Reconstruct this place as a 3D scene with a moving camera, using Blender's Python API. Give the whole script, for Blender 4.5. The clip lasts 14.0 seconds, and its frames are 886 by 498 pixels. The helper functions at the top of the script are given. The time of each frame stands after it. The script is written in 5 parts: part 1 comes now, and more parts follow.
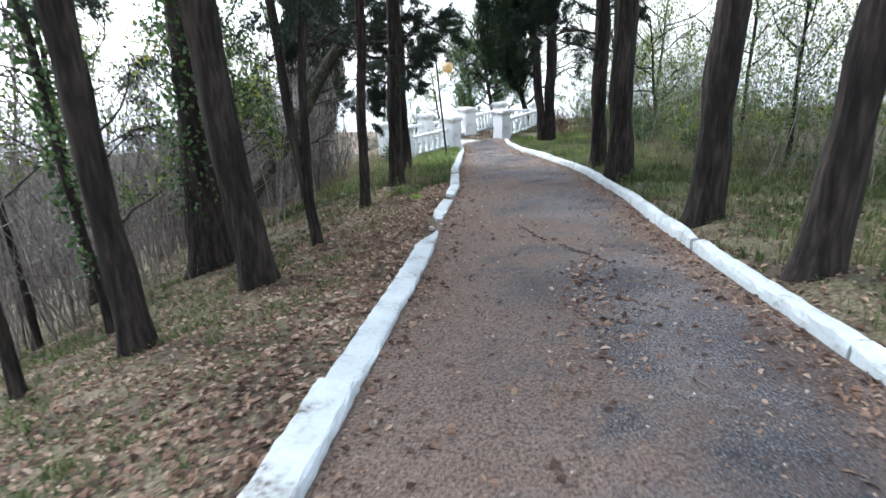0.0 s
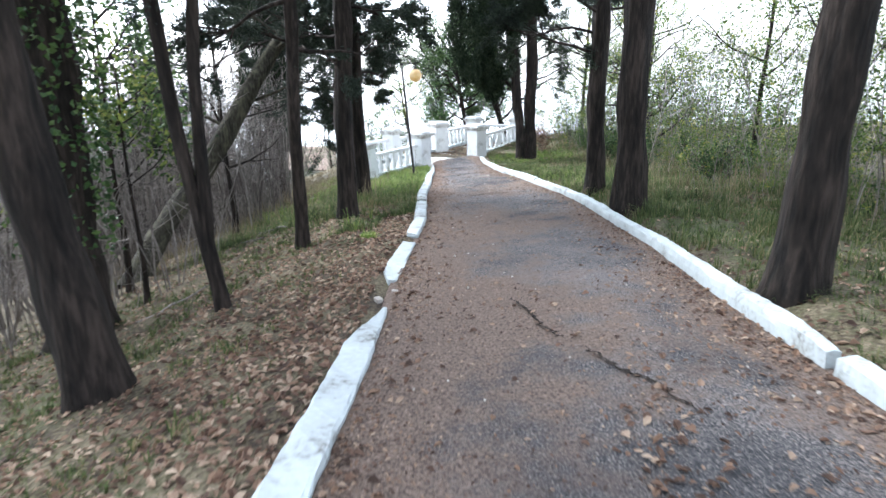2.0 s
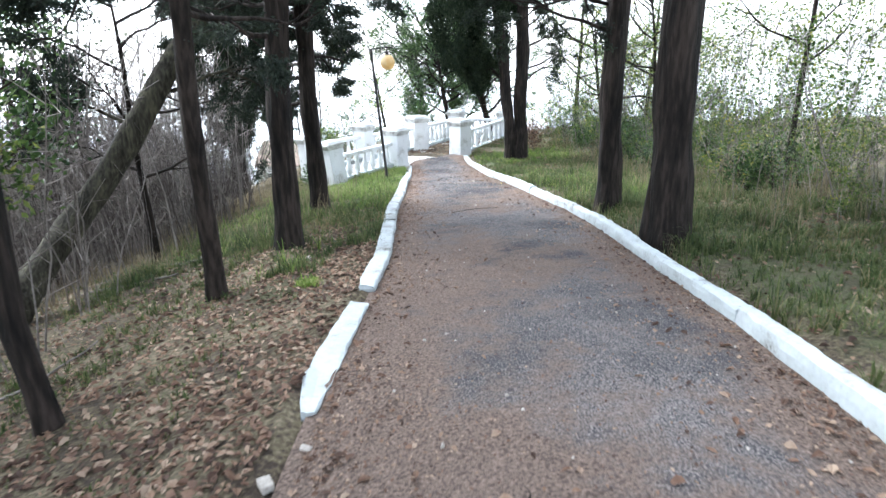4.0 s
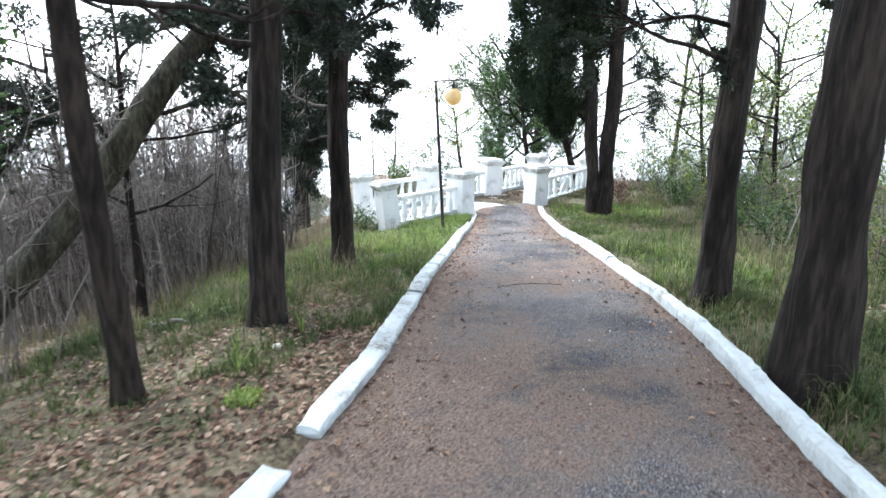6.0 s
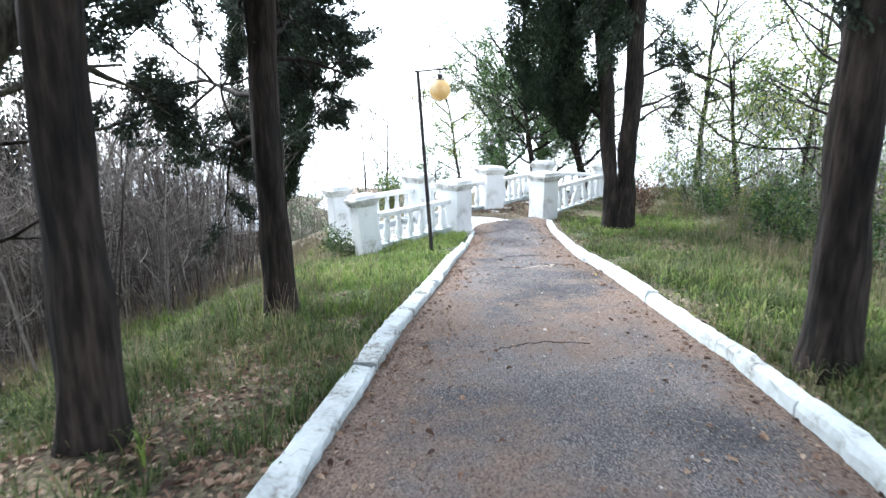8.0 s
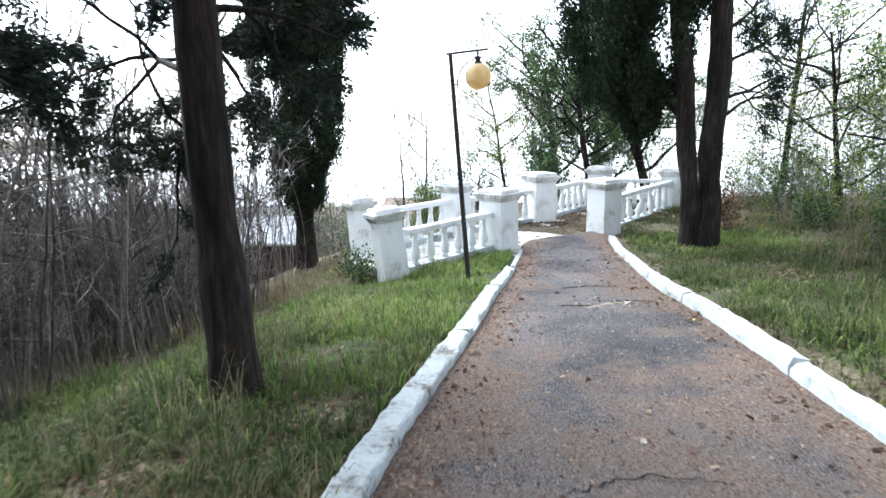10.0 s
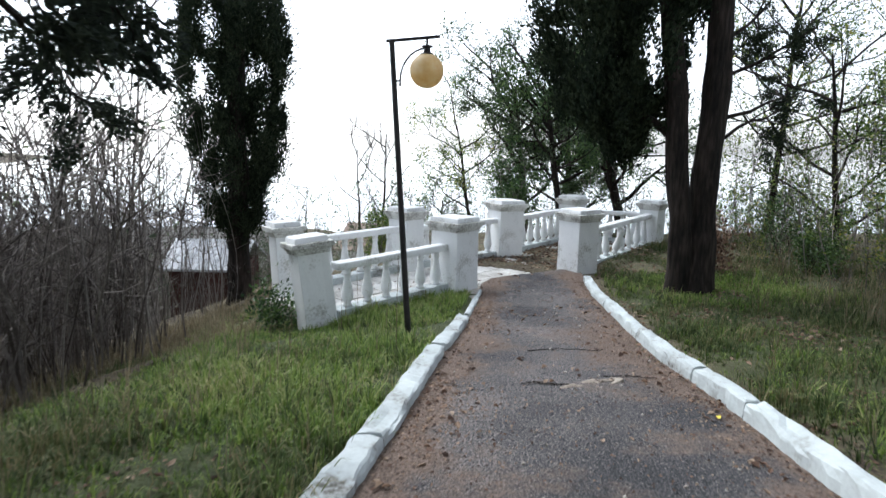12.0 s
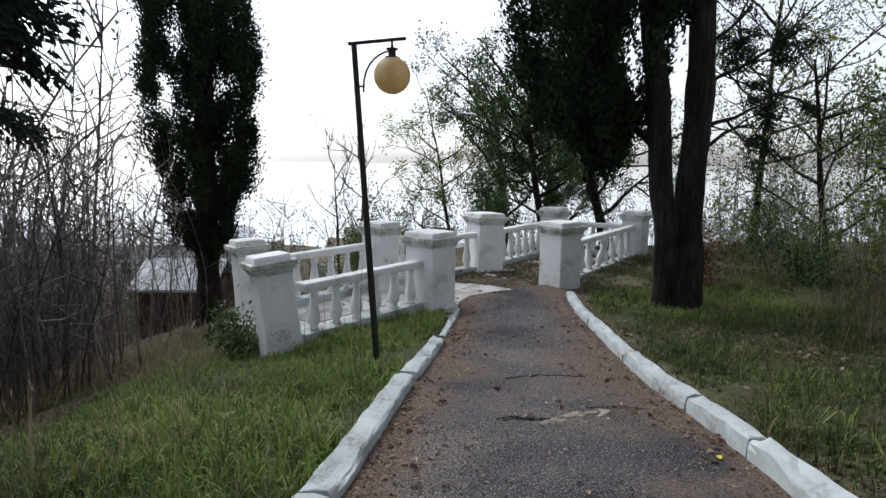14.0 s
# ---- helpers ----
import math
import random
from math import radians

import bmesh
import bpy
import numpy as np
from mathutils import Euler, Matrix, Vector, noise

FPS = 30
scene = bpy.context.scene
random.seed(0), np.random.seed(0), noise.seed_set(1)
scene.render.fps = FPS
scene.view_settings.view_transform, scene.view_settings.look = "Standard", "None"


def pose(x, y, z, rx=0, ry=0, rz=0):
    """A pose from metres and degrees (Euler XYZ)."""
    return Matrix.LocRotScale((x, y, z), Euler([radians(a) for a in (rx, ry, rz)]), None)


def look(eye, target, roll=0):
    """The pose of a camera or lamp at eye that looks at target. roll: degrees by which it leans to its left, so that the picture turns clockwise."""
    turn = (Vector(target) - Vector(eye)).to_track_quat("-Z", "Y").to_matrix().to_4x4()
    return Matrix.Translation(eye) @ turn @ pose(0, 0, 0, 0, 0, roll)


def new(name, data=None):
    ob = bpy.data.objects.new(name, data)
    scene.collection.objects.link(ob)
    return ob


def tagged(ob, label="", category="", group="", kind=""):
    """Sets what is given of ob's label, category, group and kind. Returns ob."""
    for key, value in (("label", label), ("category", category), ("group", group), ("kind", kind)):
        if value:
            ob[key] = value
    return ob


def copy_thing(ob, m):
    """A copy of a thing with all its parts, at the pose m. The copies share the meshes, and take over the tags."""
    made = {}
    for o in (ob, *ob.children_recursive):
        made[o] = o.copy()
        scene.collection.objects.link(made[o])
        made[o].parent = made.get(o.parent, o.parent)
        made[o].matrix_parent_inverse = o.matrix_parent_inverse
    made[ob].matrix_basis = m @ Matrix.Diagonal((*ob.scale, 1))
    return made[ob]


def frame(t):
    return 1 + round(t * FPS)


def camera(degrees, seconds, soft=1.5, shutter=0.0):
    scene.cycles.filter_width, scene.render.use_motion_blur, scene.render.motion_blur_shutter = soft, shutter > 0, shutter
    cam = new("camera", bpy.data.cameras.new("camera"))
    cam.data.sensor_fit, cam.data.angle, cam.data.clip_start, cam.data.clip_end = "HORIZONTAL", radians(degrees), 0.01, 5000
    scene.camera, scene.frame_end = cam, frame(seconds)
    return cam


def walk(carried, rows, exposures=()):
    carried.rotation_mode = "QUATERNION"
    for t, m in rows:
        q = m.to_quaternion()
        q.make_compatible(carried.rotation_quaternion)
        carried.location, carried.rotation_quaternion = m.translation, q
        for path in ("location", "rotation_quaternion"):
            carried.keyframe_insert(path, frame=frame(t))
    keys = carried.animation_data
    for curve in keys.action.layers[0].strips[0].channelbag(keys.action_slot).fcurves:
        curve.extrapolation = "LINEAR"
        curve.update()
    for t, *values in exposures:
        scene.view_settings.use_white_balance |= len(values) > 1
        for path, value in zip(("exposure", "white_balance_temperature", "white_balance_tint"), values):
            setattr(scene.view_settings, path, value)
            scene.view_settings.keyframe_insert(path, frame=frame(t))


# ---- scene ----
cam = camera(72.4, 14.0, shutter=0.5)
PATH = [
    (0, (-0.009, -0.11, 1.361), (-0.001, 1.786, 0.724), -2.0),
    (0.5, (0.061, 0.634, 1.252), (0.092, 2.509, 0.555), -0.6),
    (1, (0.111, 1.375, 1.15), (0.173, 3.277, 0.535), 1.3),
    (1.5, (0.202, 2.025, 1.124), (0.19, 3.932, 0.522), -2.8),
    (2, (0.205, 2.724, 1.039), (0.304, 4.631, 0.445), -1.2),
    (2.5, (0.218, 3.426, 1.019), (0.305, 5.322, 0.389), -4.2),
    (3, (0.327, 4.238, 0.881), (0.447, 6.146, 0.292), -1.8),
    (3.2, (0.363, 4.521, 0.887), (0.526, 6.414, 0.264), -1.4),
    (5.3, (0.848, 6.903, 0.74), (0.949, 8.819, 0.176), -0.9),
    (5.5, (0.913, 7.193, 0.718), (0.977, 9.12, 0.189), -1.6),
    (6, (1.197, 7.732, 0.701), (1.076, 9.665, 0.203), 1.5),
    (6.5, (1.266, 8.392, 0.57), (1.169, 10.337, 0.112), 0.5),
    (7, (1.369, 9.015, 0.575), (1.208, 10.948, 0.085), 0.2),
    (7.2, (1.383, 9.321, 0.515), (1.258, 11.264, 0.058), 0.3),
    (9.3, (1.355, 11.713, 0.199), (1.09, 13.641, -0.268), 1.8),
    (9.5, (1.358, 11.965, 0.143), (1.09, 13.897, -0.306), 4.2),
    (10, (1.311, 12.628, 0.074), (1.013, 14.559, -0.355), -1.0),
    (10.5, (1.274, 13.163, 0.013), (1.064, 15.124, -0.323), 1.8),
    (11, (1.256, 13.693, -0.057), (1.012, 15.641, -0.436), -0.8),
    (11.5, (1.324, 14.207, -0.126), (1.075, 16.154, -0.51), 1.3),
    (12, (1.395, 14.715, -0.177), (1.2, 16.675, -0.519), 1.3),
    (12.5, (1.459, 15.042, -0.19), (1.225, 17.004, -0.496), 0.9),
    (13, (1.476, 15.179, -0.226), (1.373, 17.151, -0.543), 0.3),
    (13.5, (1.486, 15.228, -0.219), (1.347, 17.2, -0.518), 0.1),
    (14, (1.498, 15.262, -0.222), (1.352, 17.234, -0.518), 0.6),
]
walk(cam, [(t, look(eye, target, roll)) for t, eye, target, roll in PATH],
     exposures=[(0, 1.85, 5780, 8), (1.5, 2.1, 5780, 8), (3, 2.32, 5780, 8), (6.5, 2.35, 5780, 7), (9.5, 2.12, 5780, 7), (11, 1.6, 5780, 7), (12, 1.1, 5950, 8), (13, 0.72, 6050, 10), (14, 0.42, 6100, 11)])

# ---- light and sky ----
SUN_DIR = (radians(47), radians(-48))  # elevation, rotation
world = bpy.data.worlds.new("overcast")
scene.world = world
world.use_nodes = True
wn, wl = world.node_tree.nodes, world.node_tree.links
sky = wn.new("ShaderNodeTexSky")
sky.sky_type = "NISHITA"
sky.sun_disc = False
sky.sun_elevation, sky.sun_rotation = SUN_DIR
sky.dust_density, sky.air_density, sky.ozone_density = 1.5, 1.0, 1.0
hsv = wn.new("ShaderNodeHueSaturation")
hsv.inputs["Saturation"].default_value = 0.22
wl.new(sky.outputs[0], hsv.inputs["Color"])
wl.new(hsv.outputs[0], wn["Background"].inputs[0])
wn["Background"].inputs[1].default_value = 0.15
sun_data = bpy.data.lights.new("sun", "SUN")
sun_data.energy, sun_data.angle, sun_data.color = 1.3, radians(30), (1.0, 0.96, 0.9)
sun = new("sun", sun_data)
sun.matrix_world = look((0, 0, 40), (-math.sin(SUN_DIR[1]) * 40, -math.cos(SUN_DIR[1]) * 40, 40 - 40 * math.tan(SUN_DIR[0])))

# ---- materials ----


def material(name, colours, scale=6.0, rough=0.85, bump=0.3, bump_scale=40.0, fine=0.35, stretch=(1, 1, 1), dist=0.02, island=0.0, objrand=0.0, trans=0.0):
    """Two scales of noise over a colour ramp, with bump. colours: (position, rgb)."""
    m = bpy.data.materials.new(name)
    m.use_nodes = True
    n, l = m.node_tree.nodes, m.node_tree.links
    b = n["Principled BSDF"]
    co = n.new("ShaderNodeTexCoord")
    mp = n.new("ShaderNodeMapping")
    mp.inputs["Scale"].default_value = stretch
    l.new(co.outputs["Object"], mp.inputs["Vector"])
    big = n.new("ShaderNodeTexNoise")
    big.inputs["Scale"].default_value, big.inputs["Detail"].default_value = scale, 5
    l.new(mp.outputs[0], big.inputs["Vector"])
    small = n.new("ShaderNodeTexNoise")
    small.inputs["Scale"].default_value, small.inputs["Detail"].default_value = bump_scale, 6
    l.new(mp.outputs[0], small.inputs["Vector"])
    mix = n.new("ShaderNodeMath")
    mix.operation = "MULTIPLY_ADD"
    sub = n.new("ShaderNodeMath")
    sub.operation = "SUBTRACT"
    l.new(small.outputs["Fac"], sub.inputs[0])
    sub.inputs[1].default_value = 0.5
    l.new(sub.outputs[0], mix.inputs[0])
    mix.inputs[1].default_value = fine * 2
    l.new(big.outputs["Fac"], mix.inputs[2])
    value = mix.outputs[0]
    for amount, node, socket in ((island, "ShaderNodeNewGeometry", "Random Per Island"), (objrand, "ShaderNodeObjectInfo", "Random")):
        if amount:
            g = n.new(node)
            a = n.new("ShaderNodeMath")
            a.operation = "MULTIPLY_ADD"
            s2 = n.new("ShaderNodeMath")
            s2.operation = "SUBTRACT"
            l.new(g.outputs[socket], s2.inputs[0])
            s2.inputs[1].default_value = 0.5
            l.new(s2.outputs[0], a.inputs[0])
            a.inputs[1].default_value = amount
            l.new(value, a.inputs[2])
            value = a.outputs[0]
    ramp = n.new("ShaderNodeValToRGB")
    els = ramp.color_ramp.elements
    while len(els) < len(colours):
        els.new(0.5)
    for e, (p, c) in zip(els, colours):
        e.position, e.color = p, (*c, 1)
    l.new(value, ramp.inputs[0])
    l.new(ramp.outputs[0], b.inputs["Base Color"])
    b.inputs["Roughness"].default_value = rough
    b.inputs["Specular IOR Level"].default_value = 0.3
    if bump:
        bp = n.new("ShaderNodeBump")
        bp.inputs["Strength"].default_value, bp.inputs["Distance"].default_value = bump, dist
        l.new(value, bp.inputs["Height"])
        l.new(bp.outputs[0], b.inputs["Normal"])
    if trans:
        t = n.new("ShaderNodeBsdfTranslucent")
        l.new(ramp.outputs[0], t.inputs[0])
        ms = n.new("ShaderNodeMixShader")
        ms.inputs[0].default_value = trans
        l.new(b.outputs[0], ms.inputs[1])
        l.new(t.outputs[0], ms.inputs[2])
        l.new(ms.outputs[0], n["Material Output"].inputs[0])
    return m


M_BARK = material("bark", ((0.25, (0.006, 0.005, 0.0042)), (0.5, (0.021, 0.016, 0.013)), (0.8, (0.058, 0.044, 0.036))), 5, 0.95, 1.0, 22, 0.5, (1, 1, 0.16), 0.03)
M_BARK_GREY = material("bark_grey", ((0.3, (0.02, 0.018, 0.014)), (0.55, (0.06, 0.055, 0.04)), (0.8, (0.12, 0.115, 0.075))), 6, 0.95, 0.8, 30, 0.5, (1, 1, 0.25), 0.02)
M_TWIG = material("twig", ((0.2, (0.07, 0.06, 0.053)), (0.5, (0.185, 0.163, 0.147)), (0.85, (0.37, 0.335, 0.305))), 1.2, 0.9, 0, 20, 0.3, island=0.5)
M_DARKTWIG = material("dark_twig", ((0.2, (0.035, 0.029, 0.026)), (0.5, (0.1, 0.083, 0.075)), (0.85, (0.23, 0.2, 0.18))), 1.2, 0.9, 0, 20, 0.3, island=0.5)
M_CYPRESS = material("cypress_leaf", ((0.2, (0.008, 0.014, 0.008)), (0.5, (0.022, 0.034, 0.018)), (0.8, (0.05, 0.065, 0.034))), 1.5, 1.0, 0, 10, 0.3, island=0.5, trans=0.1)
M_NEEDLE = material("needle_leaf", ((0.2, (0.012, 0.018, 0.013)), (0.5, (0.028, 0.04, 0.028)), (0.8, (0.05, 0.065, 0.04))), 1.5, 0.75, 0, 10, 0.3, island=0.5, trans=0.15)
M_GREEN = material("broad_leaf", ((0.15, (0.03, 0.06, 0.016)), (0.45, (0.085, 0.14, 0.034)), (0.72, (0.18, 0.23, 0.06)), (0.93, (0.36, 0.33, 0.07))), 0.8, 0.5, 0, 10, 0.2, island=0.7, trans=0.45)
M_OLIVE = material("grey_green_leaf", ((0.15, (0.035, 0.055, 0.03)), (0.5, (0.09, 0.125, 0.07)), (0.85, (0.19, 0.23, 0.13))), 0.8, 0.5, 0, 10, 0.2, island=0.7, trans=0.35)
M_IVY = material("ivy_leaf", ((0.15, (0.02, 0.045, 0.015)), (0.5, (0.05, 0.1, 0.03)), (0.85, (0.13, 0.2, 0.06))), 0.8, 0.4, 0, 10, 0.2, island=0.7, trans=0.25)
M_GRASS = material("grass_blade", ((0.12, (0.05, 0.1, 0.018)), (0.45, (0.16, 0.25, 0.045)), (0.7, (0.28, 0.36, 0.09)), (0.92, (0.5, 0.45, 0.24))), 0.7, 0.6, 0, 10, 0.2, island=0.6, trans=0.35)
# olive, drier grass; the trees' shade is also put into its darker colour
M_ROUGH_SHADED = material("shaded_rough_grass", ((0.12, (0.028, 0.048, 0.016)), (0.45, (0.08, 0.118, 0.036)), (0.7, (0.14, 0.165, 0.062)), (0.92, (0.3, 0.25, 0.135))), 0.9, 0.7, 0, 10, 0.2, island=0.7, trans=0.3)
M_DRY = material("dry_grass", ((0.15, (0.11, 0.088, 0.055)), (0.5, (0.22, 0.18, 0.11)), (0.85, (0.36, 0.31, 0.2))), 0.7, 0.8, 0, 10, 0.2, island=0.6, trans=0.3)
M_LITTER = material("dead_leaf", ((0.1, (0.06, 0.036, 0.026)), (0.4, (0.15, 0.088, 0.06)), (0.68, (0.26, 0.165, 0.11)), (0.95, (0.42, 0.32, 0.235))), 2, 0.7, 0, 30, 0.2, island=0.9, trans=0.15)
M_YELLOW = material("yellow_leaf", ((0.2, (0.6, 0.5, 0.03)), (0.8, (0.75, 0.65, 0.08))), 20, 0.5, 0, 60)
M_ASPHALT = material("asphalt", ((0.2, (0.04, 0.041, 0.045)), (0.42, (0.098, 0.096, 0.102)), (0.58, (0.15, 0.138, 0.135)), (0.85, (0.36, 0.32, 0.3))), 0.8, 0.92, 0.9, 85, 1.25, dist=0.015)
M_CRACK = material("crack_dirt", ((0.3, (0.015, 0.012, 0.01)), (0.7, (0.05, 0.038, 0.03))), 20, 1.0, 0.4, 80)
M_CHIP = material("worn_concrete", ((0.25, (0.14, 0.11, 0.09)), (0.5, (0.3, 0.255, 0.21)), (0.8, (0.46, 0.41, 0.35))), 7, 0.95, 0.6, 60, 0.5, dist=0.01, objrand=0.2)
M_PEBBLE = material("pale_stone", ((0.2, (0.25, 0.22, 0.19)), (0.8, (0.6, 0.56, 0.5))), 8, 0.9, 0.4, 60, island=0.6)
M_LIME = material("whitewash", ((0.2, (0.12, 0.115, 0.1)), (0.31, (0.34, 0.35, 0.34)), (0.44, (0.47, 0.51, 0.515)), (0.8, (0.58, 0.63, 0.635))), 3.0, 0.9, 0.5, 26, 0.3, dist=0.01, objrand=0.08)
M_PLASTER = material("old_plaster", ((0.2, (0.3, 0.29, 0.27)), (0.32, (0.6, 0.6, 0.58)), (0.42, (0.8, 0.81, 0.81)), (0.8, (0.87, 0.88, 0.88))), 2.2, 0.85, 0.35, 30, 0.25, dist=0.008, objrand=0.06)
M_MOULD = material("weathered_cap", ((0.25, (0.2, 0.19, 0.17)), (0.42, (0.45, 0.44, 0.41)), (0.6, (0.68, 0.68, 0.65))), 4, 0.9, 0.5, 40, 0.4, dist=0.01, objrand=0.1)
M_PAVE = material("pale_paving", ((0.3, (0.38, 0.36, 0.33)), (0.5, (0.6, 0.59, 0.56)), (0.75, (0.74, 0.73, 0.7))), 2.5, 0.85, 0.4, 40, 0.4, objrand=0.25)
M_IRON = material("painted_iron", ((0.3, (0.012, 0.011, 0.011)), (0.7, (0.035, 0.03, 0.028))), 8, 0.5, 0.2, 90)
M_GLOBE = material("yellowed_globe", ((0.3, (0.72, 0.5, 0.22)), (0.48, (0.82, 0.66, 0.38)), (0.7, (0.88, 0.82, 0.66))), 2.2, 0.35, 0, 20, 0.15, trans=0.5)
M_ROOF = material("zinc_roof", ((0.3, (0.35, 0.37, 0.4)), (0.7, (0.6, 0.62, 0.66))), 1.5, 0.5, 0.2, 20)
M_REDWALL = material("dark_red_boards", ((0.3, (0.03, 0.015, 0.013)), (0.7, (0.09, 0.035, 0.03))), 3, 0.9, 0.4, 30, stretch=(1, 1, 0.2))
M_HOUSE = material("pale_render", ((0.3, (0.5, 0.48, 0.45)), (0.7, (0.72, 0.7, 0.67))), 0.6, 0.9, 0.2, 10)
M_TILEROOF = material("faded_roof", ((0.3, (0.2, 0.15, 0.12)), (0.7, (0.35, 0.27, 0.22))), 0.6, 0.9, 0.2, 10)
M_PANE = material("dark_pane", ((0.3, (0.02, 0.025, 0.03)), (0.7, (0.04, 0.045, 0.05))), 1, 0.15, 0, 10)
# bright haze over the sea is put into its near-white base colour
M_HAZED_WATER = material("hazed_sea_water", ((0.3, (0.62, 0.66, 0.68)), (0.7, (0.7, 0.74, 0.76))), 0.01, 0.06, 0.0, 0.2, 0.2)
M_HAZED_WATER.node_tree.nodes["Principled BSDF"].inputs["Specular IOR Level"].default_value = 0.5

# ground: litter soil to turf by an attribute
M_GROUND = material("forest_floor", ((0.25, (0.04, 0.03, 0.022)), (0.42, (0.085, 0.066, 0.045)), (0.56, (0.12, 0.105, 0.062)), (0.8, (0.21, 0.17, 0.12))), 1.3, 0.95, 0.8, 28, 0.7, dist=0.03)


def turf_mix(m):
    n, l = m.node_tree.nodes, m.node_tree.links
    b = n["Principled BSDF"]
    soil = b.inputs["Base Color"].links[0].from_socket
    at = n.new("ShaderNodeAttribute")
    at.attribute_name = "turf"
    nz = n.new("ShaderNodeTexNoise")
    nz.inputs["Scale"].default_value, nz.inputs["Detail"].default_value = 5.0, 6
    co = n.new("ShaderNodeTexCoord")
    l.new(co.outputs["Object"], nz.inputs["Vector"])
    ad = n.new("ShaderNodeMath")
    ad.operation = "ADD"
    l.new(at.outputs["Fac"], ad.inputs[0])
    l.new(nz.outputs["Fac"], ad.inputs[1])
    rp = n.new("ShaderNodeMapRange")
    rp.inputs[1].default_value, rp.inputs[2].default_value = 0.75, 1.2
    l.new(ad.outputs[0], rp.inputs[0])
    gr = n.new("ShaderNodeValToRGB")
    els = gr.color_ramp.elements
    els[0].position, els[0].color = 0.3, (0.028, 0.042, 0.014, 1)
    els[1].position, els[1].color = 0.75, (0.085, 0.095, 0.042, 1)
    l.new(nz.outputs["Fac"], gr.inputs[0])
    mx = n.new("ShaderNodeMixRGB")
    l.new(rp.outputs[0], mx.inputs[0])
    l.new(soil, mx.inputs[1])
    l.new(gr.outputs[0], mx.inputs[2])
    l.new(mx.outputs[0], b.inputs["Base Color"])


turf_mix(M_GROUND)


def dirt_mix(m):
    """Brown earth washed over the asphalt, thickest by the kerbs, and damp stains."""
    n, l = m.node_tree.nodes, m.node_tree.links
    b = n["Principled BSDF"]
    base = b.inputs["Base Color"].links[0].from_socket
    at = n.new("ShaderNodeAttribute")
    at.attribute_name = "dirt"
    co = n.new("ShaderNodeTexCoord")
    nz = n.new("ShaderNodeTexNoise")
    nz.inputs["Scale"].default_value, nz.inputs["Detail"].default_value, nz.inputs["Roughness"].default_value = 1.6, 9, 0.7
    l.new(co.outputs["Object"], nz.inputs["Vector"])
    ad = n.new("ShaderNodeMath")
    ad.operation = "ADD"
    l.new(at.outputs["Fac"], ad.inputs[0])
    l.new(nz.outputs["Fac"], ad.inputs[1])
    rp = n.new("ShaderNodeMapRange")
    rp.inputs[1].default_value, rp.inputs[2].default_value = 0.66, 0.84
    l.new(ad.outputs[0], rp.inputs[0])
    grain = n.new("ShaderNodeTexNoise")
    grain.inputs["Scale"].default_value, grain.inputs["Detail"].default_value = 55, 5
    l.new(co.outputs["Object"], grain.inputs["Vector"])
    gr = n.new("ShaderNodeValToRGB")
    els = gr.color_ramp.elements
    els[0].position, els[0].color = 0.32, (0.075, 0.054, 0.043, 1)
    els[1].position, els[1].color = 0.7, (0.32, 0.24, 0.195, 1)
    l.new(grain.outputs["Fac"], gr.inputs[0])
    mx = n.new("ShaderNodeMixRGB")
    l.new(rp.outputs[0], mx.inputs[0])
    l.new(base, mx.inputs[1])
    l.new(gr.outputs[0], mx.inputs[2])
    wet = n.new("ShaderNodeAttribute")
    wet.attribute_name = "damp"
    blot = n.new("ShaderNodeMath")
    blot.operation = "MULTIPLY_ADD"
    l.new(nz.outputs["Fac"], blot.inputs[0])
    blot.inputs[1].default_value = 1.6
    l.new(wet.outputs["Fac"], blot.inputs[2])
    wr = n.new("ShaderNodeMapRange")
    wr.inputs[1].default_value, wr.inputs[2].default_value = 1.25, 1.6
    l.new(blot.outputs[0], wr.inputs[0])
    dark = n.new("ShaderNodeMixRGB")
    dark.blend_type = "MULTIPLY"
    dark.inputs[2].default_value = (0.6, 0.62, 0.67, 1)
    l.new(wr.outputs[0], dark.inputs[0])
    l.new(mx.outputs[0], dark.inputs[1])
    l.new(dark.outputs[0], b.inputs["Base Color"])


dirt_mix(M_ASPHALT)

# ---- mesh helpers ----
RNG = np.random.default_rng(7)


def mesh_from(name, verts, faces, mat, smooth=False):
    """A mesh from numpy arrays; faces of one size."""
    me = bpy.data.meshes.new(name)
    verts, faces = np.asarray(verts, float), np.asarray(faces, int)
    k = faces.shape[1]
    me.vertices.add(len(verts))
    me.vertices.foreach_set("co", verts.ravel())
    me.loops.add(faces.size)
    me.loops.foreach_set("vertex_index", faces.ravel())
    me.polygons.add(len(faces))
    me.polygons.foreach_set("loop_start", np.arange(0, faces.size, k))
    me.polygons.foreach_set("loop_total", np.full(len(faces), k))
    me.polygons.foreach_set("use_smooth", np.full(len(faces), smooth))
    me.update(calc_edges=True)
    me.validate()
    me.materials.append(mat)
    return me


def thing(name, label, category, at=(0, 0, 0), rz=0, group="", kind=""):
    """An empty at a thing's base, which parents its parts."""
    ob = new(name)
    ob.matrix_basis = pose(*at, 0, 0, rz)
    return tagged(ob, label, category, group, kind)


def link(name, me, parent=None, label=""):
    ob = new(name, me)
    ob.parent = parent
    return tagged(ob, label)


